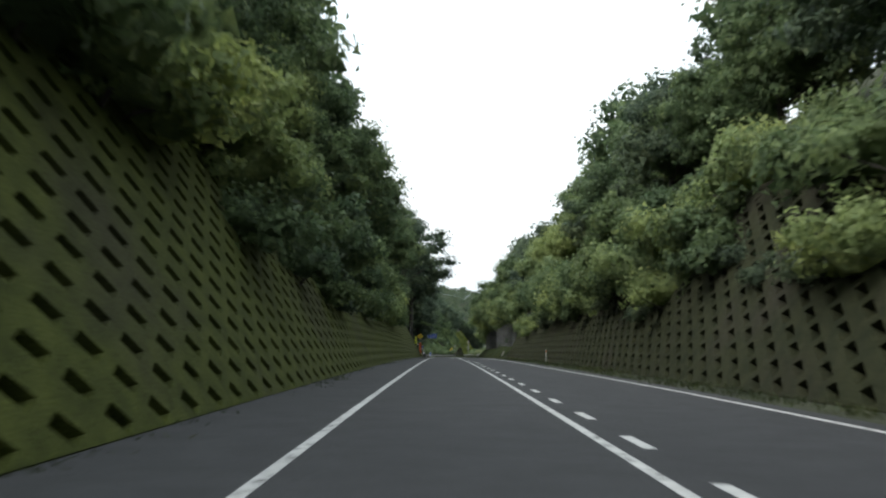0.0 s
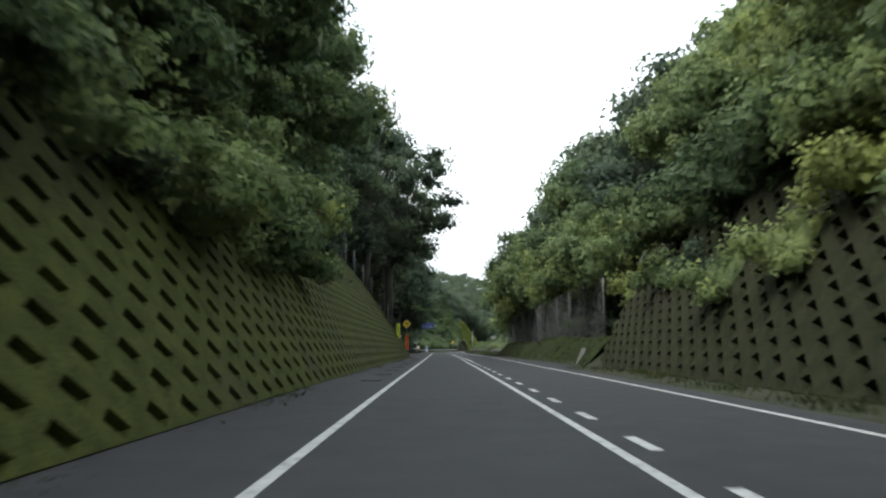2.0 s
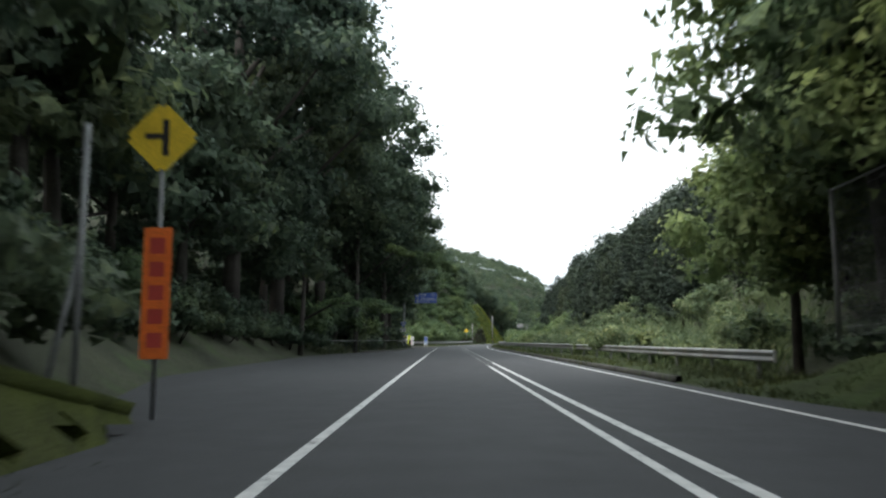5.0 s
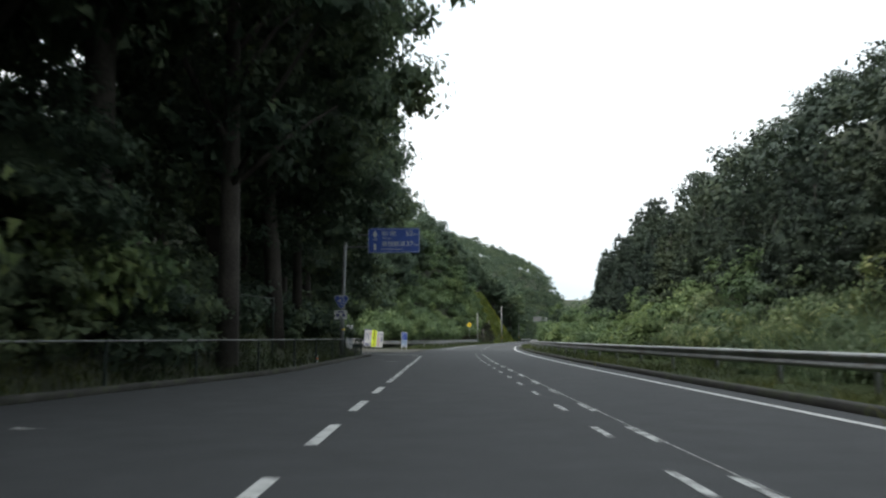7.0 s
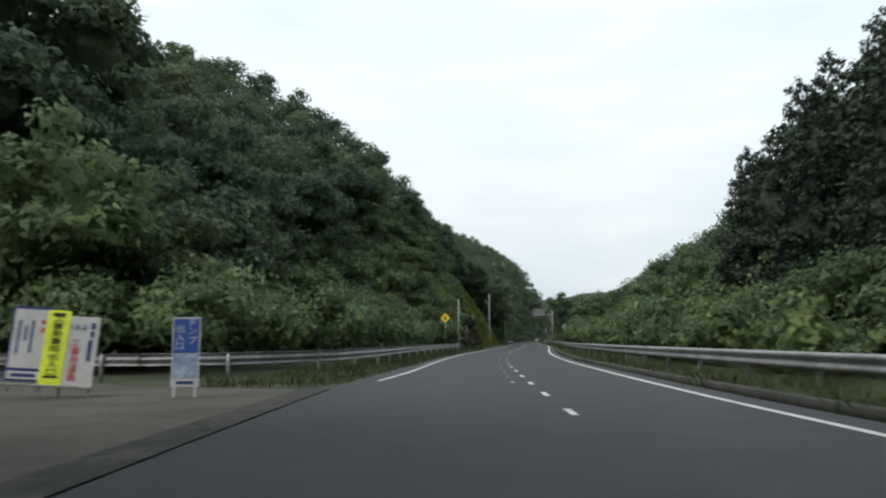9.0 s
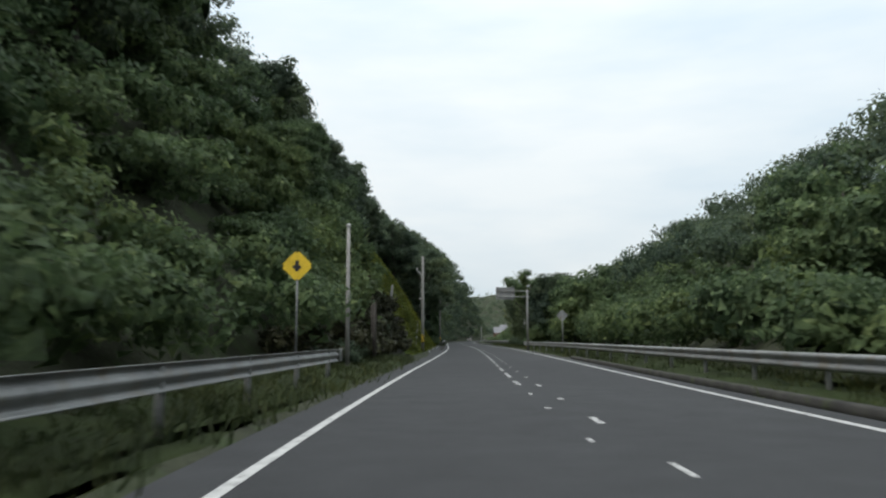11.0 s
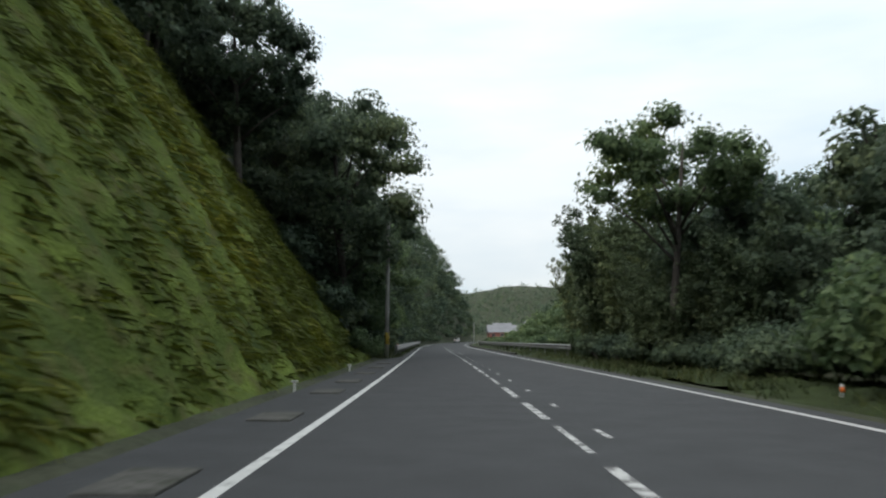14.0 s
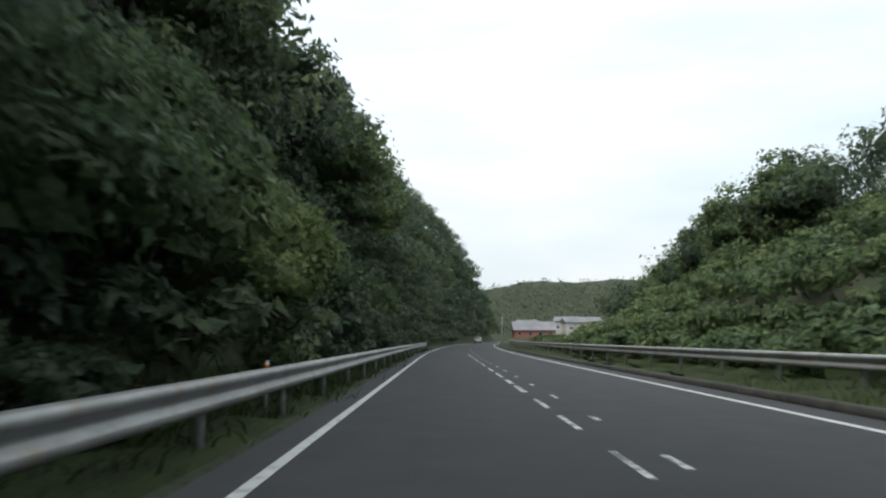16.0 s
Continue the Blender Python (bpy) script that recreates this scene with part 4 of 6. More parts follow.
def forest(name, seed, spacing, s0, s1, lat0, lat1, mat, height, per, size, clumps=5, keep=None, squeeze=1.0):
    """The far woods: many crowns of clumps on the hillside, in one mesh."""
    rng = np.random.default_rng(seed)
    ss, ll = np.meshgrid(np.arange(s0, s1, spacing), np.arange(lat0, lat1, spacing * squeeze), indexing="ij")
    ss, ll = ss.ravel() + rng.uniform(-0.45, 0.45, ss.size) * spacing, ll.ravel() + rng.uniform(-0.45, 0.45, ss.size) * spacing
    if keep is not None:
        ok = keep(ss, ll); ss, ll = ss[ok], ll[ok]
    H = height * rng.uniform(0.7, 1.25, len(ss))
    base = place(ss, ll, ground_z(ss, ll))
    d = unit(rng.normal(size=(len(ss), clumps, 3)))
    d[..., 2] = np.abs(d[..., 2])
    c = base[:, None] + d * np.array([spacing * 0.42, spacing * 0.42, 1]) * np.stack([np.ones_like(H), np.ones_like(H), 0.34 * H], -1)[:, None]
    c[..., 2] += (H * 0.48)[:, None]
    r = np.repeat((spacing * rng.uniform(0.24, 0.42, size=(len(ss), clumps)) * (1.15 - 0.45 * d[..., 2]))[..., None], 3, 2) * np.array([1, 1, 0.85])
    v, f, soft = join([clump_leaves(rng, c.reshape(-1, 3), r.reshape(-1, 3), per, size, -0.25), clump_hearts(rng, c.reshape(-1, 3), r.reshape(-1, 3), 0.58)])
    return tagged(new(name, mesh_from(name, v, f, mat, True, normals=soft)), "low dense thicket of vines and bushes" if name == "thicket" else "dense green woods covering the hillside", "woods", kind="stuff")


forest("hill_woods", 1, 6.4, -30, 164, -28, -16, LEAF_MID, 9.5, 37, 0.43)
forest("hill_woods", 2, 6.4, -30, 176, 19, 32, LEAF_MID, 9.5, 37, 0.43)
forest("hill_woods", 3, 6.4, 166, 300, -50, -16, LEAF_DARK, 9.5, 33, 0.43, keep=lambda s, l: -l > table(s, FOOT_L) + 2)
forest("hill_woods", 4, 5.2, 300, 400, -84, -18, LEAF_DARK, 7.0, 77, 0.43, squeeze=0.8)
forest("hill_woods", 5, 5.8, 400, 480, -72, -16, LEAF_DARK, 7.5, 66, 0.43)
forest("hill_woods", 6, 6.4, 480, 640, -46, -7, LEAF_DARK, 7.5, 55, 0.49)
forest("hill_woods", 28, 6.2, 640, 905, -46, -6, LEAF_DARK, 9.5, 33, 0.7)
forest("hill_woods", 7, 5.6, 176, 334, 22, 56, LEAF_CEDAR, 8.0, 66, 0.43, 5, lambda s, l: s < 330)
forest("hill_woods", 8, 5.8, 330, 462, 24, 60, LEAF_DARK, 6.5, 70, 0.43, squeeze=0.8)
forest("hill_woods", 9, 6.0, 490, 620, 24, 66, LEAF_DARK, 6.0, 80, 0.38, keep=lambda s, l: l > 0.172 * (s - 460) + 2)
valley_edge = lambda s, l: l > np.maximum(11.5, 0.172 * (s - 460) - 0.00035 * np.maximum(0, s - 500) ** 2)
forest("thicket", 12, 3.1, 464, 612, 11.5, 26, LEAF_MID, 2.2, 75, 0.25, 4, valley_edge, 0.8)
forest("thicket", 17, 2.8, 452, 486, -18, -9.5, LEAF_DARK, 3.4, 55, 0.35, 4)
forest("thicket", 18, 2.0, 450.5, 462, -9.5, -4.4, LEAF_DARK, 2.0, 66, 0.29, 4, None, 0.55)
forest("thicket", 19, 2.0, 212, 266, -9.8, -6.4, LEAF_DARK, 1.7, 44, 0.29, 4, lambda s, l: l < table(s, PAVE_L) - 0.9, 1.0)
forest("thicket", 20, 3.2, 104, 164, -15, -8.8, LEAF_DARK, 4.0, 48, 0.38, 4, lambda s, l: -l > 4.9 + 0.5 * table(s, WALL_L_TOP), 1.0)
forest("thicket", 25, 1.15, 366, 382.6, -5.7, -4.5, VINE, 1.4, 50, 0.22, 5, None, 0.25)
forest("thicket", 26, 4.0, 318, 352, -40, -24, LEAF_DARK, 4.5, 55, 0.43, 4, None, 0.6)
forest("thicket", 23, 1.5, 457, 560, -5.2, -4.1, LEAF_DARK, 1.2, 41, 0.26, 4, None, 0.5)
forest("thicket", 24, 1.8, 463, 560, 10.4, 13, LEAF_MID, 1.3, 44, 0.28, 4, None, 0.6)
forest("thicket", 13, 2.6, 457, 640, -10, -4.4, LEAF_DARK, 2.6, 37, 0.35, 4, None, 0.5)
forest("thicket", 21, 3.2, 300, 384, -26, -11, LEAF_MID, 3.4, 66, 0.35, 4, None, 0.6)
forest("thicket", 22, 2.4, 158, 184, -14, -5, LEAF_DARK, 2.0, 44, 0.35, 4, lambda s, l: -l > table(s, FOOT_L) + 0.5, 0.7)
forest("thicket", 15, 1.9, 354, 381.5, -6.3, -5.4, VINE, 2.2, 66, 0.27, 4, None, 0.55)
forest("thicket", 35, 1.8, 360, 384, -11.5, -6.4, LEAF_MID, 2.0, 60, 0.22, 5, None, 0.45)
forest("thicket", 16, 3.2, 322, 466, 15, 27, LEAF_MID, 3.0, 55, 0.35, 4)
forest("thicket", 27, 3.6, 635, 790, -14, -4.4, LEAF_DARK, 4.5, 33, 0.58, 4, None, 0.7)
forest("thicket", 14, 3.0, 388, 456, -18, -12.8, LEAF_DARK, 3.2, 55, 0.38, 4)
forest("thicket", 29, 2.6, 252, 350, 10.2, 19, LEAF_MID, 2.4, 62, 0.30, 4, None, 0.8)
forest("thicket", 30, 2.3, 180, 262, 10.6, 16.5, REED, 2.3, 60, 0.22, 4, None, 0.8)
forest("thicket", 31, 3.6, 300, 374, -11, -7.2, LEAF_MID, 3.4, 80, 0.22, 9)
forest("thicket", 32, 4.4, 303, 352, -17, -11, LEAF_MID, 4.2, 80, 0.27, 9)
forest("thicket", 33, 3.6, 300, 420, 11.2, 15.8, LEAF_MID, 3.4, 80, 0.22, 9)
forest("thicket", 34, 3.0, 390, 456, -13.8, -12.2, LEAF_DARK, 2.6, 80, 0.22, 7)
forest("thicket", 36, 2.2, 182, 228, -16, -12.2, LEAF_DARK, 2.4, 60, 0.25, 5, None, 0.7)
forest("thicket", 37, 2.0, 105, 174, 11.6, 14.8, LEAF_DARK, 1.6, 50, 0.24, 5, None, 0.6)
forest("ridge_woods", 10, 11.5, 930, 1150, -110, 230, LEAF_DARK, 9.0, 5, 1.6, 3, None, 0.62)

# ---- kerbs, gutter lids, apron ----
def swept(name, pts_s, pts_lat, profile, mat, zs=0.0, smooth=True, closed=True):
    """A section of (outwards, up) pushed along a line beside the road."""
    n = len(pts_s)
    a = place(pts_s, pts_lat, zs)
    d = np.gradient(a[:, :2], axis=0)
    d = unit(np.concatenate([d, np.zeros((n, 1))], 1))
    side = np.stack([d[:, 1], -d[:, 0], np.zeros(n)], -1)
    k = len(profile)
    v = np.stack([a + side * p[0] + np.array([0, 0, p[1]]) for p in profile], 1).reshape(-1, 3)
    cols = np.arange(k if closed else k - 1)
    i = (np.arange(n - 1)[:, None] * k + cols[None]).ravel()
    j = (np.arange(n - 1)[:, None] * k + ((cols + 1) % k)[None]).ravel()
    return mesh_from(name, v, np.stack([i, j, j + k, i + k], -1), mat, smooth)


def run(s0, s1, rows, step=2.0):
    ss = np.linspace(s0, s1, max(2, int((s1 - s0) / step) + 1))
    return ss, table(ss, rows)


KERB = [(-0.10, -0.1), (-0.09, 0.12), (-0.03, 0.15), (0.08, 0.15), (0.10, 0.11), (0.10, -0.1)]
KERB_R = [(172, 6.5), (205, 6.5), (240, 6.15), (285, 5.95), (340, 6.15), (400, 6.3), (460, 6.4), (620, 6.3)]
ss, ll = run(172, 372, KERB_R)
tagged(new("kerb", swept("kerb", ss, ll, KERB, KERBSTONE, 0.0, False)), "low dark concrete kerb beside the grass verge", "kerb", kind="structure")
ss, ll = run(468, 620, KERB_R)
tagged(new("kerb", swept("kerb", ss, ll, KERB, KERBSTONE, 0.0, False)), "low dark concrete kerb beside the grass verge", "kerb", kind="structure")
ss, ll = run(224, 262, [(224, -7.9), (230, -6.7), (236, -5.6), (240, -5.3), (262, -5.4)])
tagged(new("kerb", swept("kerb", ss, ll, KERB, KERBSTONE, 0.0, False)), "low kerb under the mesh fence", "kerb", kind="structure")


lats = np.concatenate([np.linspace(-3.32, -12, 10), np.linspace(-15, -58, 12)])
near = table(-lats, [(3.3, 274), (8.9, 273), (9.1, 272.6), (20, 277), (58, 322)])
far = table(-lats, [(3.3, 289.5), (9, 292), (17, 300), (58, 352)])
cols = 8
t = np.linspace(0, 1, cols)
a = near[:, None] + (far - near)[:, None] * t[None]
v = place(a, np.repeat(lats[:, None], cols, 1), 0.012 + 0.02 * np.clip(-np.repeat(lats[:, None], cols, 1) - 9, 0, 60)).reshape(-1, 3)
i = (np.arange(len(lats) - 1)[:, None] * cols + np.arange(cols - 1)[None]).ravel()
tagged(new("pavement_side_road", mesh_from("pavement_side_road", v, np.stack([i, i + cols, i + cols + 1, i + 1], -1), APRON)), "pale dusty concrete of a side road's mouth", "pavement", kind="structure")
tagged(new("gutter", ribbon("gutter", 273, 290, lambda s: 0 * s - 3.75, lambda s: 0 * s - 3.05, 0.022, DARKSTONE, 1.0, 3)), "dark stained gutter band between road and side road", "gutter", kind="structure")
corner = np.array([(260.4, -2.0), (262.6, -2.6), (264.4, -3.5), (266.0, -4.3), (268.1, -5.7), (270.8, -7.4), (273.2, -8.8)])
me = swept("line", np.interp(np.linspace(0, 6, 25), range(7), corner[:, 0]), np.interp(np.linspace(0, 6, 25), range(7), corner[:, 1]), [(-0.085, 0.007), (0.085, 0.007)], PAINT_WORN, 0, False, False)
part("line", me, marks)
mark_rng = np.random.default_rng(3)
for s, lat, w in ((249.5, -2.85, 0.5), (253.3, -4.4, 0.6), (252.7, -3.6, 0.5), (257.3, -4.65, 0.6), (260.2, -5.0, 0.9), (260.6, -4.5, 0.7), (264.2, -4.7, 0.8), (257.8, -3.7, 0.5),
                  (216, -6.0, 0.5), (221, -5.4, 0.4), (209, -6.8, 0.5)):
    w *= 0.75
    q = [(-w / 2, -0.08, 0), (w / 2, -0.05, 0), (w / 2 + 0.1, 0.09, 0), (-w / 2 - 0.05, 0.07, 0)]
    part("worn_mark", mesh_from("worn_mark", q, [(0, 1, 2, 3)], PAINT_WORN), marks, "remains of a worn white mark", spot(s, lat, 0.007, float(mark_rng.uniform(-25, 25))))

lid_me = box_mesh("gutter_lid", 0.62, 1.15, 0.06, LIDSTONE, 0.012)
for s in (85, 90.4, 95.8, 101, 106.3, 111.7, 117, 122.5, 128, 133.4, 409, 414, 419.3, 424.9, 429.2, 434.3, 439.7, 445):
    ob = new("gutter_lid", lid_me)
    ob.matrix_basis = spot(s, -2.32 if s < 200 else -2.35, 0.0)
    tagged(ob, "pale concrete gutter lid set in the shoulder", "gutter lid", "gutter lids on the shoulder")


# ---- guard rails ----
W_BEAM = [(0.0, 0.48), (0.06, 0.50), (0.085, 0.545), (0.075, 0.585), (0.02, 0.635), (0.02, 0.675), (0.075, 0.725), (0.085, 0.765), (0.06, 0.81), (0.0, 0.83),
          (-0.008, 0.822), (0.05, 0.802), (0.075, 0.763), (0.066, 0.73), (0.01, 0.68), (0.01, 0.63), (0.066, 0.58), (0.075, 0.547), (0.05, 0.508), (-0.008, 0.488)]


def guard_rail(label, pts, side, z0=0.0, step=4.0):
    """A corrugated beam on round posts. pts: (s, lat); side: +1 if the road lies to the right of the line."""
    pts = np.array(pts, dtype=float)
    d = np.concatenate([[0], np.cumsum(np.hypot(np.diff(pts[:, 0]), np.diff(pts[:, 1])))])
    n = max(1, int(round(d[-1] / step)))
    ob = thing("guard_rail", pose(0, 0, 0), label, "guard rail", "guard rails along the road")
    beam = [(side * x, z) for x, z in W_BEAM]
    if side < 0:
        beam = beam[::-1]
    post = None
    for k in range(n):
        q = np.linspace(d[-1] * k / n, d[-1] * (k + 1) / n + (0.12 if k < n - 1 else 0), 4)
        ss, ll = np.interp(q, d, pts[:, 0]), np.interp(q, d, pts[:, 1])
        part("beam", swept("beam", ss, ll, beam, STEEL, z0 + 0.001 * (k % 2)), ob)
        if post is None:
            post = tube_mesh("post", [(0, 0, -0.3), (0, 0, 0.79), (0, 0, 0.80)], [0.062, 0.062, 0.05], STEEL, 10)
        m = spot(float(ss[1]), float(ll[1]), z0) @ pose(-side * 0.09, 0, 0)
        part("post", post, ob, "", m)
    for e, g in ((0, 0), (len(pts) - 1, -1)):
        cap = bmesh.new()
        box(cap, 0, 0, 0.655, 0.10, 0.10, 0.37, 0.03)
        part("end_cap", bm_mesh("end_cap", cap, STEEL), ob, "rounded end piece", spot(float(pts[e, 0]), float(pts[e, 1]), z0) @ pose(side * 0.03, 0, 0))
    return ob


guard_rail("long galvanised corrugated guard rail above the grass verge", [(172, 9.2), (200, 9.0), (222, 8.1), (245, 7.3), (280, 6.9), (315, 7.2), (360, 7.3), (385, 7.3), (409, 6.4)], -1, 0.02)
guard_rail("galvanised guard rail starting beside the bamboo", [(459, 9.0), (468, 8.6), (500, 8.3), (560, 8.3), (620, 8.4)], -1, 0.02)
guard_rail("galvanised guard rail bending away into the side road", [(349, -3.4), (320, -3.45), (304, -3.55), (297, -4.2), (293.2, -6.2), (292.6, -9.0), (295, -14), (300, -20), (311, -30), (326, -42)], 1, 0.05)
guard_rail("galvanised guard rail close to the lane under the trees", [(458.8, -2.35), (500, -2.3), (540, -2.3)], 1, -0.07)


# ---- fences ----
def wire_arrays(a, b, r=0.012, sides=3):
    return tube_arrays([a, b], [r, r], sides, False)


def joined_tubes(name, segs, mat, r=0.012, sides=4):
    V, F, k = [], [], 0
    for a, b in segs:
        v, f = wire_arrays(a, b, r, sides)
        V += v; F += [tuple(i + k for i in q) for q in f]; k += len(v)
    return mesh_from(name, V, F, mat)


def net_fence(label, stations, height, post_r, mat, wires, group, top_rail=0.03, mesh=0.5):
    """Tall posts with a rail on top and wire netting between them. stations: (s, lat, z)."""
    ob = thing("net_fence", pose(0, 0, 0), label, "fence", group)
    post = tube_mesh("post", [(0, 0, -0.3), (0, 0, height), (0, 0, height + 0.02)], [post_r, post_r, post_r * 0.7], mat, 8)
    for s, lat, z in stations:
        part("post", post, ob, "", spot(s, lat, z))
    for p, q in zip(stations, stations[1:]):
        a, b = place(*p), place(*q)
        if top_rail:
            part("top_rail", tube_mesh("top_rail", [tuple(a + [0, 0, height - 0.03]), tuple(b + [0, 0, height - 0.03])], top_rail, mat, 6), ob)
        segs = []
        for k in range(wires):
            z = height * (k + 0.5) / wires
            segs.append((tuple(a + [0, 0, z]), tuple(b + [0, 0, z])))
        m = int(np.hypot(*(b - a)[:2]) / mesh)
        for k in range(m):
            c = a + (b - a) * (k + 0.5) / m
            segs.append((tuple(c), tuple(c + [0, 0, height])))
        part("netting", joined_tubes("netting", segs, NET, 0.0045, 3), ob)
    return ob


net_fence("tall grey net fence on top of a grass bank", [(106.5 + 6.3 * k, 9.75, 1.45 - (0.25 if k > 9 else 0)) for k in range(11)], 3.7, 0.06, POST, 8, "net fences above the banks", 0.03, 0.11)
st = [(106 + 4.7 * k, -(3.78 + 0.5 * float(table(106 + 4.7 * k, WALL_L_TOP)) + 0.55), float(table(106 + 4.7 * k, WALL_L_TOP)) - 0.1) for k in range(10)]
net_fence("grey posts of a net fence along the wall's top", st, 3.0, 0.05, POST, 2, "net fences above the banks", 0, 9.0)


def mesh_fence():
    ob = thing("mesh_fence", pose(0, 0, 0), "low dark green mesh fence with a pale top rail", "fence")
    pts = [(214, -9.4), (219, -8.7), (224, -8.1), (228, -7.4), (232, -6.7), (236, -6.0), (240, -5.65), (244, -5.55), (248, -5.5), (252, -5.5), (256, -5.5), (259, -5.6), (261.5, -5.9), (263.8, -6.8)]
    post = box_mesh("post", 0.06, 0.06, 1.25, GREEN_STEEL, 0.008, (0, 0, 0.5))
    for s, lat in pts:
        part("post", post, ob, "", spot(s, lat))
    for p, q in zip(pts, pts[1:]):
        a, b = place(*p), place(*q)
        part("top_rail", tube_mesh("top_rail", [tuple(a + [0, 0, 1.1]), tuple(b + [0, 0, 1.1])], 0.022, POST, 6), ob, "pale top rail")
        segs = []
        m = int(np.hypot(*(b - a)[:2]) / 0.11)
        for k in range(m):
            c = a + (b - a) * (k + 0.5) / m
            segs.append((tuple(c + [0, 0, 0.12]), tuple(c + [0, 0, 1.08])))
        for z in (0.14, 0.45, 0.78):
            segs.append((tuple(a + [0, 0, z]), tuple(b + [0, 0, z])))
        part("mesh_panel", joined_tubes("mesh_panel", segs, GREEN_STEEL, 0.0028, 3), ob)


mesh_fence()
net_fence("dark rockfall net with a pale cable along its top", [(216, -10.9, 0.0), (221, -10.3, 0.0), (226, -9.7, 0.0), (231, -8.7, 0.0), (236, -7.6, 0.0), (241, -6.7, 0.0)], 2.7, 0.04, GREEN_STEEL, 2, "net fences above the banks", 0.018, 9.0)


# ---- writing ----
def letters(text, size, mat, parent, m, width=None, vertical=False, name="lettering"):
    """Characters as thin solid letters; in a column if vertical. m places the middle, face towards -y."""
    cu = bpy.data.curves.new(name, "FONT")
    cu.body = "\n".join(text) if vertical else text
    cu.align_x, cu.align_y, cu.size, cu.extrude = "CENTER", "CENTER", size, 0.002
    if vertical:
        cu.space_line = 1.0
    ob = new(name, cu)
    dg = bpy.context.evaluated_depsgraph_get()
    me = bpy.data.meshes.new_from_object(ob.evaluated_get(dg))
    bpy.data.objects.remove(ob)
    co = np.empty(len(me.vertices) * 3, dtype=np.float32)
    me.vertices.foreach_get("co", co)
    co = co.reshape(-1, 3)
    mid = (co.max(0) + co.min(0)) / 2
    co -= mid * np.array([1, 1, 0], dtype=np.float32)
    if width:
        co[:, 0] *= width / max(1e-6, float(np.ptp(co[:, 0])))
    me.vertices.foreach_set("co", co.ravel())
    me.materials.clear(); me.materials.append(mat)
    return part(name, me, parent, "", m @ pose(0, 0, 0, 90, 0, 0))


def bars(parent, mat, cells, y=-0.014):
    """Writing that cannot be read, as plain bars: (x, z, width, height)."""
    for x, z, w, h in cells:
        part("bar", box_mesh("bar", w, 0.004, h, mat, 0.0), parent, "", pose(x, y, z))


def rounded_panel(name, w, h, t, mat, r=0.04):
    bm = bmesh.new()
    vs = []
    for cx, cz, a0 in ((w / 2 - r, h / 2 - r, 0), (-w / 2 + r, h / 2 - r, 90), (-w / 2 + r, -h / 2 + r, 180), (w / 2 - r, -h / 2 + r, 270)):
        for k in range(5):
            a = radians(a0 + 22.5 * k)
            vs.append(bm.verts.new((cx + r * math.cos(a), 0, cz + r * math.sin(a))))
    f = bm.faces.new(vs)
    g = bmesh.ops.extrude_face_region(bm, geom=[f])
    bmesh.ops.translate(bm, vec=(0, t, 0), verts=[e for e in g["geom"] if isinstance(e, bmesh.types.BMVert)])
    bmesh.ops.recalc_face_normals(bm, faces=bm.faces)
    return bm_mesh(name, bm, mat)


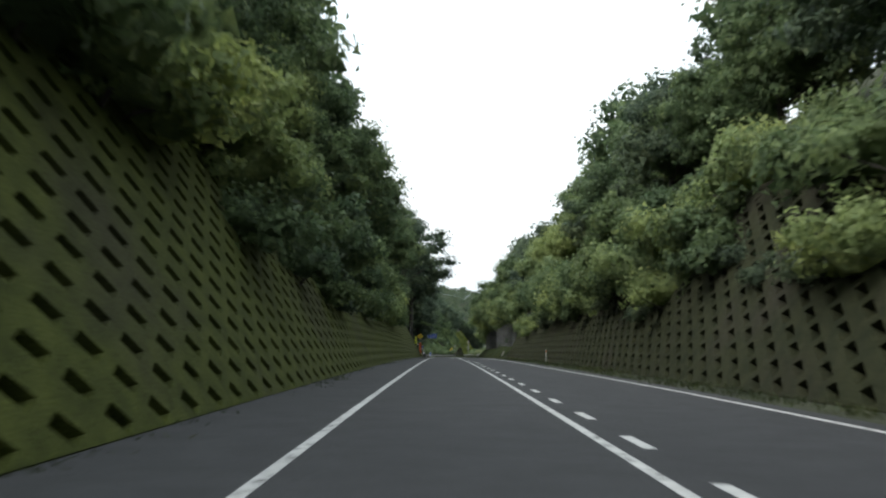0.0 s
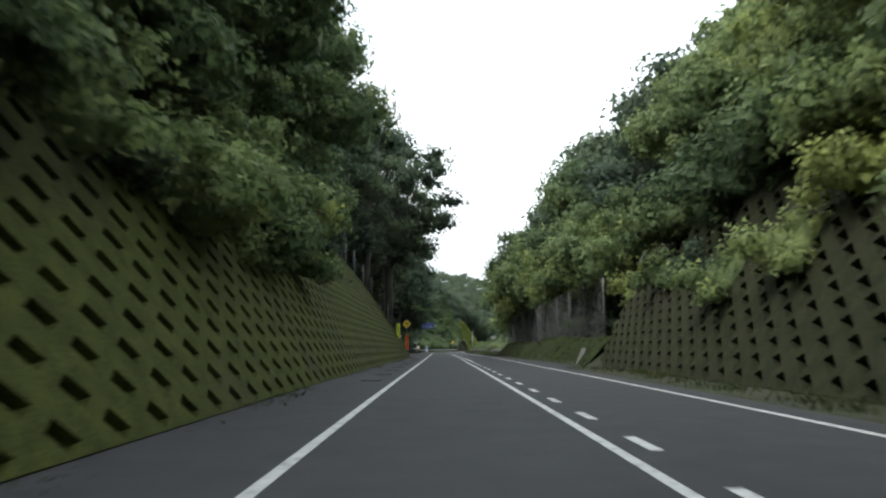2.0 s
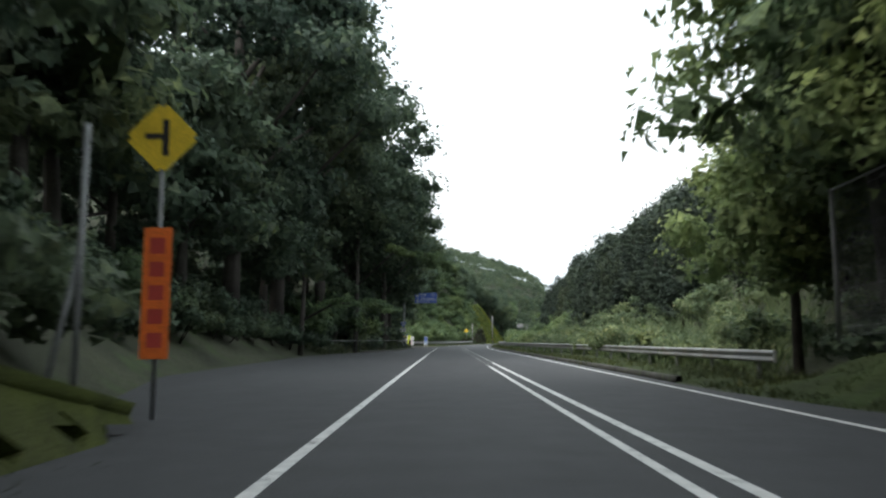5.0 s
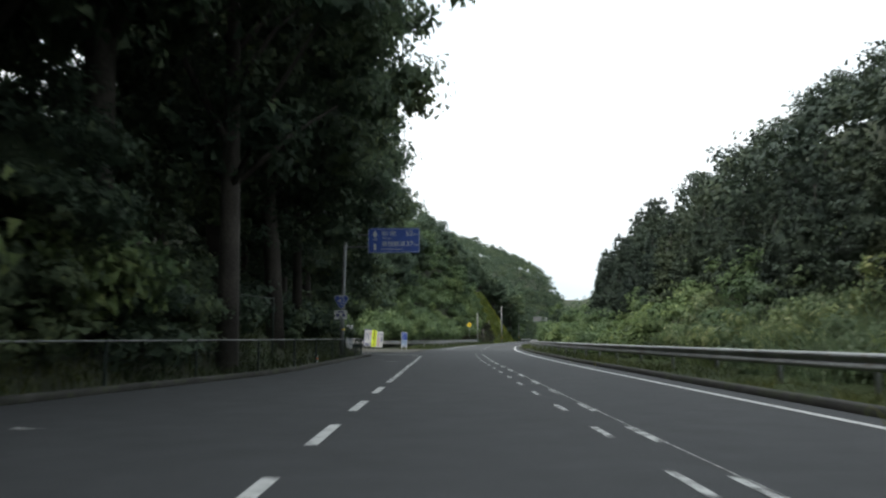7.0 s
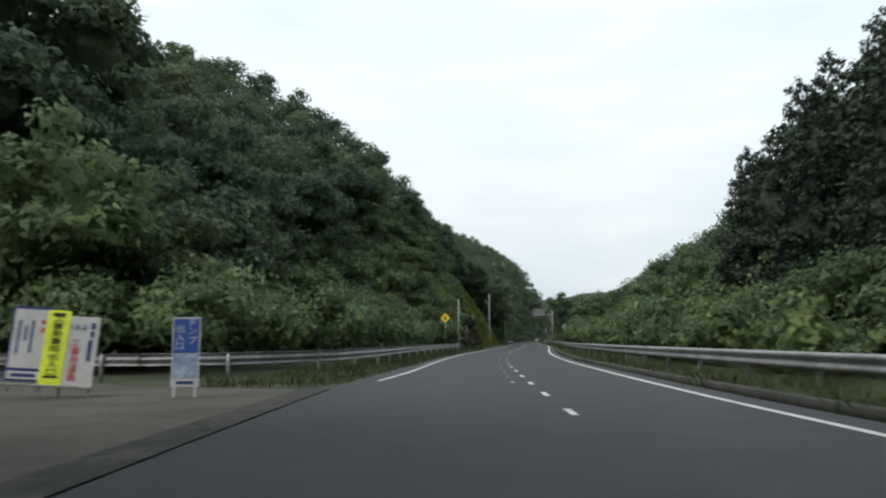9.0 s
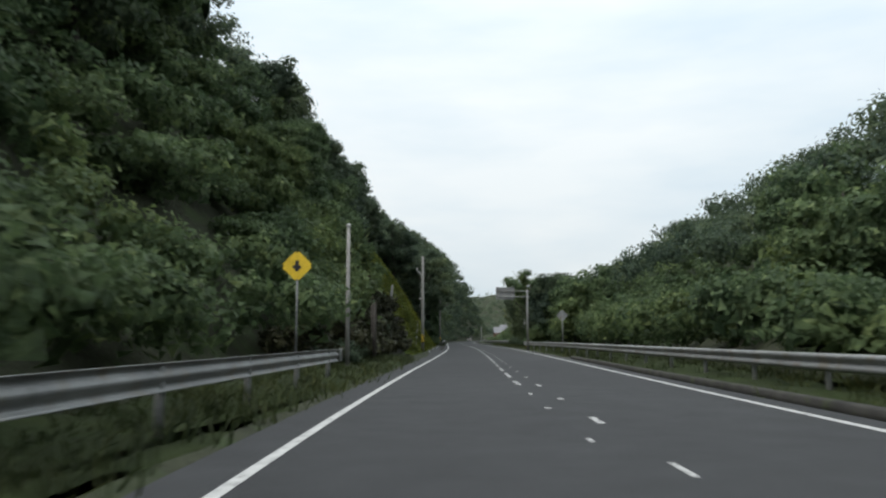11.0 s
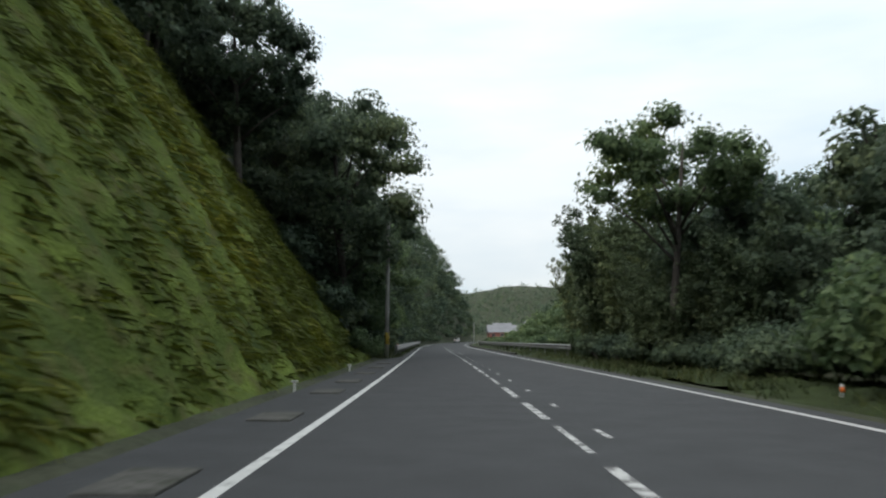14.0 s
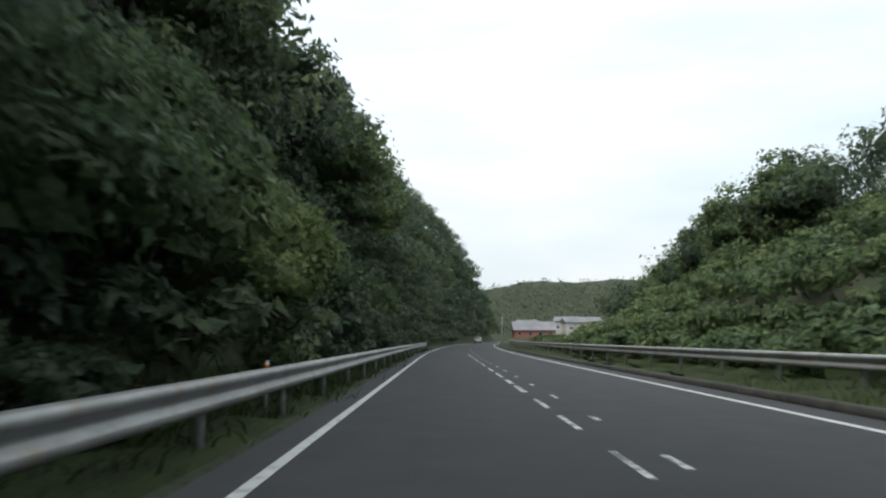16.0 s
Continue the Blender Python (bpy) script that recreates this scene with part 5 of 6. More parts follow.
# ---- direction sign over the shoulder, with the route shield on its pole ----
def direction_sign():
    ob = thing("direction_sign", spot(256.2, -6.28, 0.0), "blue overhead direction sign on a tall grey steel pole", "road sign")
    part("pole", tube_mesh("pole", [(-0.06, 0, -0.4), (0.0, 0, 3), (0.12, 0, 7.6), (0.12, 0, 7.65)], [0.13, 0.12, 0.09, 0.05], POST, 14), ob)
    for z in (6.44, 7.14):
        part("arm", tube_mesh("arm", [(0, 0, z), (2.4, 0, z), (4.35, 0, z)], [0.05, 0.045, 0.04], POST, 10), ob)
    b = part("board", rounded_panel("board", 3.0, 1.45, 0.05, BLUE, 0.06), ob, "blue board with white characters", pose(2.95, -0.14, 6.79))
    part("border", joined_tubes("border", [((-1.47, -0.004, -0.67), (1.47, -0.004, -0.67)), ((-1.47, -0.004, 0.67), (1.47, -0.004, 0.67)), ((-1.47, -0.004, -0.67), (-1.47, -0.004, 0.67)),
                                           ((1.47, -0.004, -0.67), (1.47, -0.004, 0.67))], WHITE, 0.012, 4), b)
    letters("新宮", 0.30, WHITE, b, pose(-0.30, -0.006, 0.42), 0.85)
    letters("52", 0.42, WHITE, b, pose(0.90, -0.006, 0.42), 0.42)
    letters("Km", 0.19, WHITE, b, pose(1.28, -0.006, 0.36), 0.24)
    letters("Shingu", 0.15, WHITE, b, pose(-0.42, -0.006, 0.13), 0.52)
    letters("42", 0.20, WHITE, b, pose(-1.1, -0.006, 0.06), 0.26)
    letters("那智勝浦", 0.33, WHITE, b, pose(-0.02, -0.006, -0.20), 1.35)
    letters("37", 0.42, WHITE, b, pose(0.93, -0.006, -0.20), 0.40)
    letters("Km", 0.19, WHITE, b, pose(1.29, -0.006, -0.26), 0.24)
    letters("Nachikatsuura", 0.17, WHITE, b, pose(-0.10, -0.006, -0.50), 1.25)
    bars(b, WHITE, [(-1.1, -0.38, 0.14, 0.36), (-1.1, 0.26, 0.14, 0.14)], -0.006)
    head = mesh_from("arrow_head", [(-0.17, 0, 0), (0.17, 0, 0), (0, 0, 0.3)], [(0, 1, 2)], WHITE)
    part("arrow_head", head, b, "", pose(-1.1, -0.010, 0.30))
    # route shield: a rounded three-cornered plate
    for grow, mat, y, name in ((1.0, WHITE, -0.17, "shield_rim"), (0.91, BLUE, -0.185, "route_shield")):
        bm = bmesh.new()
        vs = []
        for cx, cz, a0, a1, r in ((0.25, 0.20, -20, 100, 0.17), (-0.25, 0.20, 80, 200, 0.17), (0.0, -0.25, 200, 340, 0.15)):
            for k in range(7):
                a = radians(a0 + (a1 - a0) * k / 6)
                vs.append(bm.verts.new(((cx + r * math.cos(a)) * grow, 0, (cz + r * math.sin(a)) * grow)))
        f = bm.faces.new(vs)
        g = bmesh.ops.extrude_face_region(bm, geom=[f])
        bmesh.ops.translate(bm, vec=(0, 0.012, 0), verts=[e for e in g["geom"] if isinstance(e, bmesh.types.BMVert)])
        bmesh.ops.recalc_face_normals(bm, faces=bm.faces)
        sh = part(name, bm_mesh(name, bm, mat), ob, "blue route shield with a white rim" if mat is BLUE else "", pose(-0.07, y, 3.24))
    letters("42", 0.36, WHITE, sh, pose(0, -0.006, 0.05), 0.44)
    bars(sh, WHITE, [(-0.07, 0.27, 0.10, 0.06), (0.07, 0.27, 0.10, 0.06), (0, -0.18, 0.24, 0.05)], -0.004)
    p = part("name_plate", rounded_panel("name_plate", 0.74, 0.52, 0.015, WHITE, 0.02), ob, "small white plate", pose(-0.10, -0.18, 2.48))
    bars(p, INK_BLUE, [(-0.17, -0.02, 0.16, 0.17), (0.17, -0.02, 0.16, 0.17), (0, 0.17, 0.36, 0.07), (0, -0.19, 0.30, 0.05)], -0.004)
    for z in (3.40, 3.05, 2.6, 2.36):
        part("bracket", box_mesh("bracket", 0.26, 0.06, 0.04, STEEL, 0.005), ob, "", pose(-0.03, -0.12, z))
    part("band", tube_mesh("band", [(0, 0, 1.60), (0, 0, 1.68)], 0.131, YELLOW, 14), ob, "yellow reflective band")


direction_sign()


# ---- boards at the side road ----
def board_stand(label, m, lean):
    return thing("notice_board", m @ pose(0, 0, 0, -lean, 0, 0), label, "notice board", "boards at the side road")


base = spot(287.3, -8.75, 0.14, 8) @ pose(0, 0, 0, 0, 4, 0)
ob = board_stand("large white notice board with a dark blue frame, leaning back", base @ pose(-0.55, 0.06, 0), 6)
part("panel", rounded_panel("panel", 0.78, 1.62, 0.03, INK_BLUE, 0.01), ob, "", pose(0, 0, 1.02))
part("sheet", box_mesh("sheet", 0.70, 0.01, 1.28, WHITE, 0.002), ob, "white printed sheet", pose(0, -0.006, 1.13))
part("caption", box_mesh("caption", 0.70, 0.01, 0.17, WHITE, 0.002), ob, "", pose(0, -0.006, 0.34))
bars(ob, INK_BLUE, [(-0.22, 1.15, 0.05, 0.75), (-0.08, 1.25, 0.05, 0.35), (0.05, 1.18, 0.05, 0.7), (0.0, 0.34, 0.5, 0.07)])
bars(ob, RED, [(0.26, 1.50, 0.07, 0.10), (0.26, 1.32, 0.07, 0.10)])
for x in (-0.3, 0.3):
    part("leg", box_mesh("leg", 0.04, 0.04, 0.26, STEEL, 0.004), ob, "", pose(x, 0.05, 0.10))
ob = board_stand("narrow fluorescent yellow board with black characters", base @ pose(0.03, -0.02, 0), 7)
part("panel", rounded_panel("panel", 0.48, 1.62, 0.02, LIME, 0.03), ob, "", pose(0, 0, 0.98))
letters("工事用車両出入口", 0.165, BLACK, ob, pose(0, -0.008, 1.02), 0.23, True)
bars(ob, BLACK, [(0, 1.70, 0.26, 0.06), (0, 0.34, 0.30, 0.05)], -0.004)
for x in (-0.18, 0.18):
    part("leg", box_mesh("leg", 0.03, 0.03, 0.3, STEEL, 0.004), ob, "", pose(x, 0.03, 0.08))
ob = board_stand("white construction road board with red characters", base @ pose(0.55, 0.0, 0), 7)
part("panel", rounded_panel("panel", 0.70, 1.52, 0.025, WHITE, 0.01), ob, "", pose(0, 0, 0.92))
letters("工事用道路", 0.185, RED, ob, pose(-0.10, -0.008, 0.72), 0.19, True)
letters("13-2", 0.16, INK_BLUE, ob, pose(-0.08, -0.008, 1.45), 0.32)
bars(ob, INK_BLUE, [(0.22, 1.48, 0.08, 0.14), (0.22, 1.30, 0.08, 0.12), (0.20, 0.95, 0.08, 0.45)])
part("foot_bar", box_mesh("foot_bar", 1.95, 0.05, 0.05, STEEL, 0.006), ob, "", pose(-0.62, -0.03, 0.14))
for x in (-0.3, 0.3):
    part("leg", box_mesh("leg", 0.03, 0.03, 0.24, STEEL, 0.004), ob, "", pose(x, 0.03, 0.06))
ob = board_stand("narrow blue stand with white characters and a faded picture", spot(287.0, -5.66, 0.05, 4), 3)
part("panel", rounded_panel("panel", 0.58, 1.46, 0.025, WHITE, 0.02), ob, "", pose(0, 0, 0.93))
part("face", box_mesh("face", 0.53, 0.01, 0.72, BLUE, 0.002), ob, "blue face", pose(0, -0.004, 1.27))
part("picture", box_mesh("picture", 0.53, 0.01, 0.50, PHOTO, 0.002), ob, "faded blue picture", pose(0, -0.004, 0.64))
letters("ダンプ", 0.20, WHITE, ob, pose(0.13, -0.013, 1.38), 0.20, True)
letters("出入口", 0.18, WHITE, ob, pose(-0.13, -0.013, 1.24), 0.19, True)
bars(ob, INK_BLUE, [(0, 0.29, 0.36, 0.06)], -0.006)
for x in (-0.22, 0.22):
    part("leg", box_mesh("leg", 0.05, 0.05, 0.24, WHITE, 0.01), ob, "white leg", pose(x, 0.02, 0.10))
ob = thing("rail_banner", spot(293.6, -12.3, 0.2, -24), "long white banner board hung on the guard rail", "banner", "boards at the side road")
part("sheet", box_mesh("sheet", 1.9, 0.02, 0.62, WHITE, 0.004), ob, "", pose(0, -0.16, 0.62))
bars(ob, INK_BLUE, [(-0.3, 0.72, 1.0, 0.06), (-0.2, 0.55, 1.2, 0.05)], -0.176)
for x in (-0.7, 0.7):
    part("strap", box_mesh("strap", 0.04, 0.16, 0.4, STEEL, 0.004), ob, "", pose(x, -0.07, 0.62))
ob = thing("notice_board", spot(269.8, -8.0, 0.0, 72), "tall white notice board on two dark legs beside the fence", "notice board", "boards at the side road")
part("panel", box_mesh("panel", 1.0, 0.04, 1.8, WHITE, 0.006), ob, "", pose(0, 0, 1.25))
bars(ob, INK_BLUE, [(-0.1, 1.85, 0.5, 0.08), (0.05, 1.6, 0.6, 0.05), (0.0, 1.4, 0.7, 0.05), (-0.05, 1.2, 0.6, 0.05), (0.0, 1.0, 0.7, 0.05), (0.1, 0.7, 0.4, 0.06)], -0.024)
for x in (-0.4, 0.4):
    part("leg", box_mesh("leg", 0.07, 0.07, 2.2, BLACK, 0.008), ob, "dark leg", pose(x, 0.06, 1.0))


# ---- banners and the junction sign by the wall's end ----
def diamond_sign(name, m, label, z, half, face, seen_back=False):
    ob = thing(name, m, label, "road sign", "warning signs")
    part("pole", tube_mesh("pole", [(0, 0, -0.3), (0, 0, z + half * 0.8)], 0.035, POST, 10), ob)
    bm = bmesh.new()
    r = 0.08
    c = half * math.sqrt(0.5)
    box(bm, 0, 0, 0, 2 * c, 0.012, 2 * c, 0.0)
    bmesh.ops.bevel(bm, geom=[e for e in bm.edges if abs((e.verts[0].co - e.verts[1].co).y) > 0.01], offset=r, segments=4, affect="EDGES")
    bmesh.ops.rotate(bm, matrix=Matrix.Rotation(radians(45), 3, "Y"), verts=bm.verts)
    plate = part("plate", bm_mesh("plate", bm, STEEL if seen_back else face), ob, "grey back of the plate" if seen_back else "yellow plate", pose(0, -0.05 if not seen_back else 0.05, z))
    if seen_back:
        for dz in (-0.12, 0.12):
            part("stiffener", box_mesh("stiffener", 0.6, 0.02, 0.035, STEEL, 0.003), ob, "", pose(0, 0.032, z + dz))
    return ob, plate


ob, plate = diamond_sign("junction_sign", spot(161.7, -4.25, 0.0), "yellow diamond junction sign with an orange banner below", 4.2, 0.58, YELLOW)
part("mark", box_mesh("mark", 0.10, 0.006, 0.56, BLACK, 0.0), plate, "black mark", pose(0.06, -0.011, 0))
part("mark", box_mesh("mark", 0.26, 0.006, 0.09, BLACK, 0.0), plate, "black mark", pose(-0.12, -0.011, 0.02))
part("banner", box_mesh("banner", 0.42, 0.012, 1.95, ORANGE, 0.002), ob, "orange cloth banner", pose(0, -0.05, 1.85))
bars(ob, RED, [(0, 2.55, 0.22, 0.24), (0, 2.2, 0.22, 0.22), (0, 1.85, 0.22, 0.22), (0, 1.5, 0.22, 0.22), (0, 1.15, 0.22, 0.22)], -0.059)
ob = thing("banner_pole", spot(153.0, -4.95, 1.75), "fluorescent yellow banner on a thin pole beside the wall", "banner", "banners by the junction")
part("pole", tube_mesh("pole", [(0, 0, -0.8), (0, 0, 2.35)], 0.02, POST, 8), ob)
part("banner", box_mesh("banner", 0.40, 0.01, 1.85, LIME, 0.002), ob, "yellow cloth", pose(0, -0.03, 1.3))
letters("工事用車両出入口", 0.175, BLACK, ob, pose(0, -0.038, 1.35), 0.20, True)
part("tag", box_mesh("tag", 0.16, 0.01, 0.28, WHITE, 0.002), ob, "small white tag", pose(0.32, -0.03, 0.75))
ob = thing("braced_pole", spot(161.2, -5.2, 0.0), "blue-grey steel pole with a slanting brace", "pole")
part("pole", tube_mesh("pole", [(0, 0, -0.3), (0.02, 0, 4.3)], 0.05, POST, 8), ob)
part("brace", tube_mesh("brace", [(-0.55, 0, -0.3), (0, 0, 2.4)], 0.045, POST, 8), ob)
ob, plate = diamond_sign("warning_sign", spot(350.8, -5.05, 0.1), "yellow diamond warning sign with a black mark on a thin pole", 3.35, 0.52, YELLOW)
part("mark", box_mesh("mark", 0.12, 0.006, 0.34, BLACK, 0.0), plate, "black mark", pose(0, -0.011, 0))
part("mark", box_mesh("mark", 0.26, 0.006, 0.10, BLACK, 0.0), plate, "black mark", pose(0, -0.012, -0.04))
diamond_sign("warning_sign", spot(390.0, 7.9, 0.05), "grey back of a diamond warning sign on a thin pole", 2.95, 0.50, STEEL, True)


def gantry_sign():
    ob = thing("gantry_sign", spot(405.4, 6.43, 0.0), "grey back of a side-mounted road sign on a steel pole", "road sign")
    part("pole", tube_mesh("pole", [(0, 0, -0.4), (0, 0, 3), (0, 0, 6.0), (0, 0, 6.05)], [0.13, 0.12, 0.10, 0.06], STEEL, 14), ob)
    for z in (5.88, 5.32):
        part("arm", tube_mesh("arm", [(0.25, 0, z), (-1.5, 0, z + 0.02), (-2.98, 0, z + 0.04)], [0.05, 0.045, 0.04], STEEL, 10), ob)
    b = part("board", rounded_panel("board", 1.88, 1.22, 0.03, POST, 0.02), ob, "grey back of the board", pose(-2.20, 0.05, 5.68))
    for x in (-0.7, 0.7):
        part("rib", box_mesh("rib", 0.06, 0.03, 1.0, STEEL, 0.004), b, "", pose(x, -0.015, 0))
    part("rib", box_mesh("rib", 1.75, 0.02, 0.05, STEEL, 0.004), b, "", pose(0, -0.012, 0.1))
    part("side_arm", tube_mesh("side_arm", [(-0.08, 0, 2.65), (-0.33, 0, 2.65)], 0.03, STEEL, 8), ob)
    part("lamp_bar", tube_mesh("lamp_bar", [(-0.33, 0, 2.15), (-0.33, 0, 3.1)], 0.03, STEEL, 8), ob)


gantry_sign()


# ---- poles ----
def utility_pole(s, lat, height, r, label, arm):
    ob = thing("utility_pole", spot(s, lat, 0.0), label, "utility pole", "utility poles")
    part("shaft", tube_mesh("shaft", [(0, 0, -0.5), (0, 0, height * 0.5), (0, 0, height), (0, 0, height + 0.02)], [r, r * 0.88, r * 0.72, r * 0.5], POLE, 18), ob)
    stripes = 10
    for k in range(stripes):
        a0, a1 = 2 * math.pi * k / stripes, 2 * math.pi * (k + 0.36) / stripes
        vs, fs = [], []
        for j in range(4):
            a = a0 + (a1 - a0) * j / 3
            for z in (0.85, 1.55):
                q = r * 0.985 + 0.006
                vs.append((math.cos(a) * q, math.sin(a) * q, z))
        for j in range(3):
            fs.append((2 * j, 2 * j + 2, 2 * j + 3, 2 * j + 1))
        part("stripe", mesh_from("stripe", vs, fs, YELLOW), ob, "yellow stripe")
    part("sleeve", tube_mesh("sleeve", [(0, 0, 0.84), (0, 0, 1.56)], r * 0.985 + 0.003, BLACK, 18), ob, "black sleeve")
    part("plate", box_mesh("plate", 0.05, 0.01, 0.32, WHITE, 0.002), ob, "white plate", pose(r * 0.8, -r * 0.55, 2.9))
    for z in np.arange(5.2, height, 0.45):
        part("step_bolt", tube_mesh("step_bolt", [(-r - 0.16, 0, float(z)), (r + 0.16, 0, float(z))], 0.011, STEEL, 5), ob)
    part("band", tube_mesh("band", [(0, 0, 5.9), (0, 0, 5.98)], r * 0.88, STEEL, 16), ob)
    if arm:
        part("bracket", tube_mesh("bracket", [(0, 0, 6.5), (-0.42, 0, 7.15), (-0.55, 0, 7.2)], [0.05, 0.06, 0.05], STEEL, 8), ob)
        part("insulator", tube_mesh("insulator", [(-0.5, 0, 7.15), (-0.5, 0, 7.4)], [0.06, 0.04], WHITE, 10), ob)
        for dx in (0.05, 0.12):
            part("cable", tube_mesh("cable", [(dx, 0, 7.2), (0.35 + dx, 0.4, 6.6)], 0.008, BLACK, 5), ob)
    return ob


utility_pole(395.6, -3.62, 8.4, 0.145, "grey concrete utility pole with yellow and black stripes at its foot", True)
utility_pole(456.4, -2.84, 9.5, 0.135, "grey concrete utility pole with striped foot under the trees", False)
ob = thing("guy_wire", pose(0, 0, 0), "steel guy wire with a ball and a striped guard", "guy wire")
top, foot = place(395.6, -3.62, 7.4), place(387.4, -3.8, 0.2)
at = lambda f: tuple(foot + (top - foot) * f)
part("wire", tube_mesh("wire", [at(0), at(0.5), at(1)], 0.006, STEEL, 5), ob)
bm = bmesh.new()
bmesh.ops.create_icosphere(bm, subdivisions=2, radius=0.09)
part("ball", bm_mesh("ball", bm, WHITE, True), ob, "white ball", Matrix.Translation(at(0.60)))
for k in range(9):
    part("guard", tube_mesh("guard", [at(0.03 + 0.034 * k), at(0.03 + 0.034 * (k + 1))], 0.011, WHITE if k % 2 else BLACK, 8), ob, "striped guard")
ob = thing("old_pole", spot(381.8, -5.3, 0.2), "weathered broken grey pole with a leaning brace", "pole")
part("shaft", tube_mesh("shaft", [(0, 0, -0.6), (0.05, 0, 2.2), (0.16, 0, 4.0), (0.22, 0, 4.75)], [0.11, 0.10, 0.09, 0.07], POLE, 9), ob)
part("brace", tube_mesh("brace", [(-0.85, -0.3, -0.5), (0.0, 0, 2.3)], [0.07, 0.05], POLE, 7), ob)
ob = thing("thin_pole", spot(356.4, -4.3, 0.0), "thin grey pole with a small cap by the grass slope", "pole")
part("shaft", tube_mesh("shaft", [(0, 0, -0.6), (0, 0, 5.5)], [0.09, 0.07], POLE, 9), ob)
part("cap", tube_mesh("cap", [(0, 0, 5.5), (0, 0, 5.62)], [0.11, 0.05], WHITE, 9), ob, "pale cap")
for s, lat in ((364, -4.2), (366.5, -4.6)):
    ob = new("dark_post", tube_mesh("dark_post", [(0, 0, -0.4), (0, 0, 2.9)], [0.10, 0.09], BARK, 9))
    ob.matrix_basis = spot(s, lat)
    tagged(ob, "dark brown wooden post beside the road", "post", "dark posts")
blk = thing("low_wall", spot(376.5, -4.55, 0.0), "low dark concrete block wall under the shrubs", "low wall")
part("block", box_mesh("block", 0.5, 9.0, 0.95, DARKSTONE, 0.03), blk, "", pose(0, 0, 0.25))

ob = thing("leaning_pole", spot(101.2, 10.9, 5.9), "thin grey steel pole leaning over the wall's end", "pole")
part("shaft", tube_mesh("shaft", [(-0.25, 0, -0.4), (1.5, 0.4, 2.4)], 0.045, POST, 8), ob)
part("stake", tube_mesh("stake", [(1.1, 0.2, -0.6), (1.1, 0.2, 1.0)], 0.03, POST, 8), ob)
ob = thing("marker_post", spot(103.6, 7.55, 0.0), "leaning white concrete marker at the wall's end", "marker")
bm = bmesh.new()
box(bm, 0, 0, 0.45, 0.2, 0.32, 1.0, 0.02)
for vtx in bm.verts:
    vtx.co.x += vtx.co.z * 0.42
part("body", bm_mesh("body", bm, CONCRETE), ob)
for s, lat in ((394.5, -3.0), (409.5, -3.15), (425, -3.1), (436, -3.05)):
    ob = thing("drain_marker", spot(s, lat, 0.0), "small white T-shaped marker post at the gutter", "marker", "drain markers")
    part("stem", box_mesh("stem", 0.05, 0.05, 0.24, WHITE, 0.006), ob, "", pose(0, 0, 0.09))
    part("head", box_mesh("head", 0.15, 0.07, 0.04, WHITE, 0.006), ob, "", pose(0, 0, 0.22))
for s, lat, h in ((244.6, -5.6, 0.4), (58.7, 7.6, 0.95), (423, 7.9, 0.32), (473.0, -2.8, 0.8)):
    ob = thing("delineator", spot(s, lat, 0.0), "white roadside delineator post with an orange reflector", "delineator", "delineators")
    part("stem", tube_mesh("stem", [(0, 0, -0.2), (0, 0, h)], 0.028, WHITE, 8), ob)
    part("reflector", tube_mesh("reflector", [(0, -0.02, h - 0.16), (0, -0.02, h - 0.06)], 0.033, ORANGE, 8), ob, "orange reflector")


# ---- far houses and the car ahead ----
def far_house(s, lat, w, d, h, wall, label, roof_over=0.5, z=0.0, rz=0):
    ob = thing("house", spot(s, lat, z, rz), label, "house", "houses at the valley's end")
    part("wall", box_mesh("wall", w, d, h, wall, 0.02, (0, 0, h / 2)), ob)
    rise = 0.28 * d
    v = [(-w / 2 - roof_over, -d / 2 - roof_over, h), (w / 2 + roof_over, -d / 2 - roof_over, h), (w / 2 + roof_over, d / 2 + roof_over, h), (-w / 2 - roof_over, d / 2 + roof_over, h),
         (-w / 2 - roof_over, 0, h + rise), (w / 2 + roof_over, 0, h + rise)]
    bm = bmesh.new()
    q = [bm.verts.new(p) for p in v]
    for f in ((0, 1, 5, 4), (2, 3, 4, 5), (1, 2, 5), (3, 0, 4), (0, 3, 2, 1)):
        bm.faces.new([q[i] for i in f])
    bmesh.ops.recalc_face_normals(bm, faces=bm.faces)
    part("roof", bm_mesh("roof", bm, ROOF_TILE), ob, "pale grey roof")
    n = max(2, int(w / 3))
    for k in range(n):
        x = -w / 2 + w * (k + 0.5) / n
        win = part("window", box_mesh("window", 1.3, 0.06, 1.1, WHITE, 0.01), ob, "", pose(x, -d / 2 - 0.03, h * 0.55))
        part("pane", box_mesh("pane", 1.1, 0.03, 0.9, GLASS_DARK, 0.005), win, "dark glass", pose(0, -0.03, 0))


far_house(738, 13.8, 14, 11, 2.6, REDWALL, "long low building with a red wall and pale roof", 0.6, 1.5, 7)
far_house(795, 27, 9, 7, 5.5, PLASTER, "two-storey pale plastered house with a grey roof", 0.5, 3.0, -10)
far_house(770, 29, 8, 7, 5.0, PLASTER, "pale plastered house with a grey roof", 0.5, 2.5, 15)
far_house(830, 10, 9, 7, 5.5, PLASTER, "pale house behind the low building", 0.5, 2.5, 0)
far_house(800, 36, 10, 7, 5.0, PLASTER, "pale house at the foot of the ridge", 0.5, 3.5, 20)


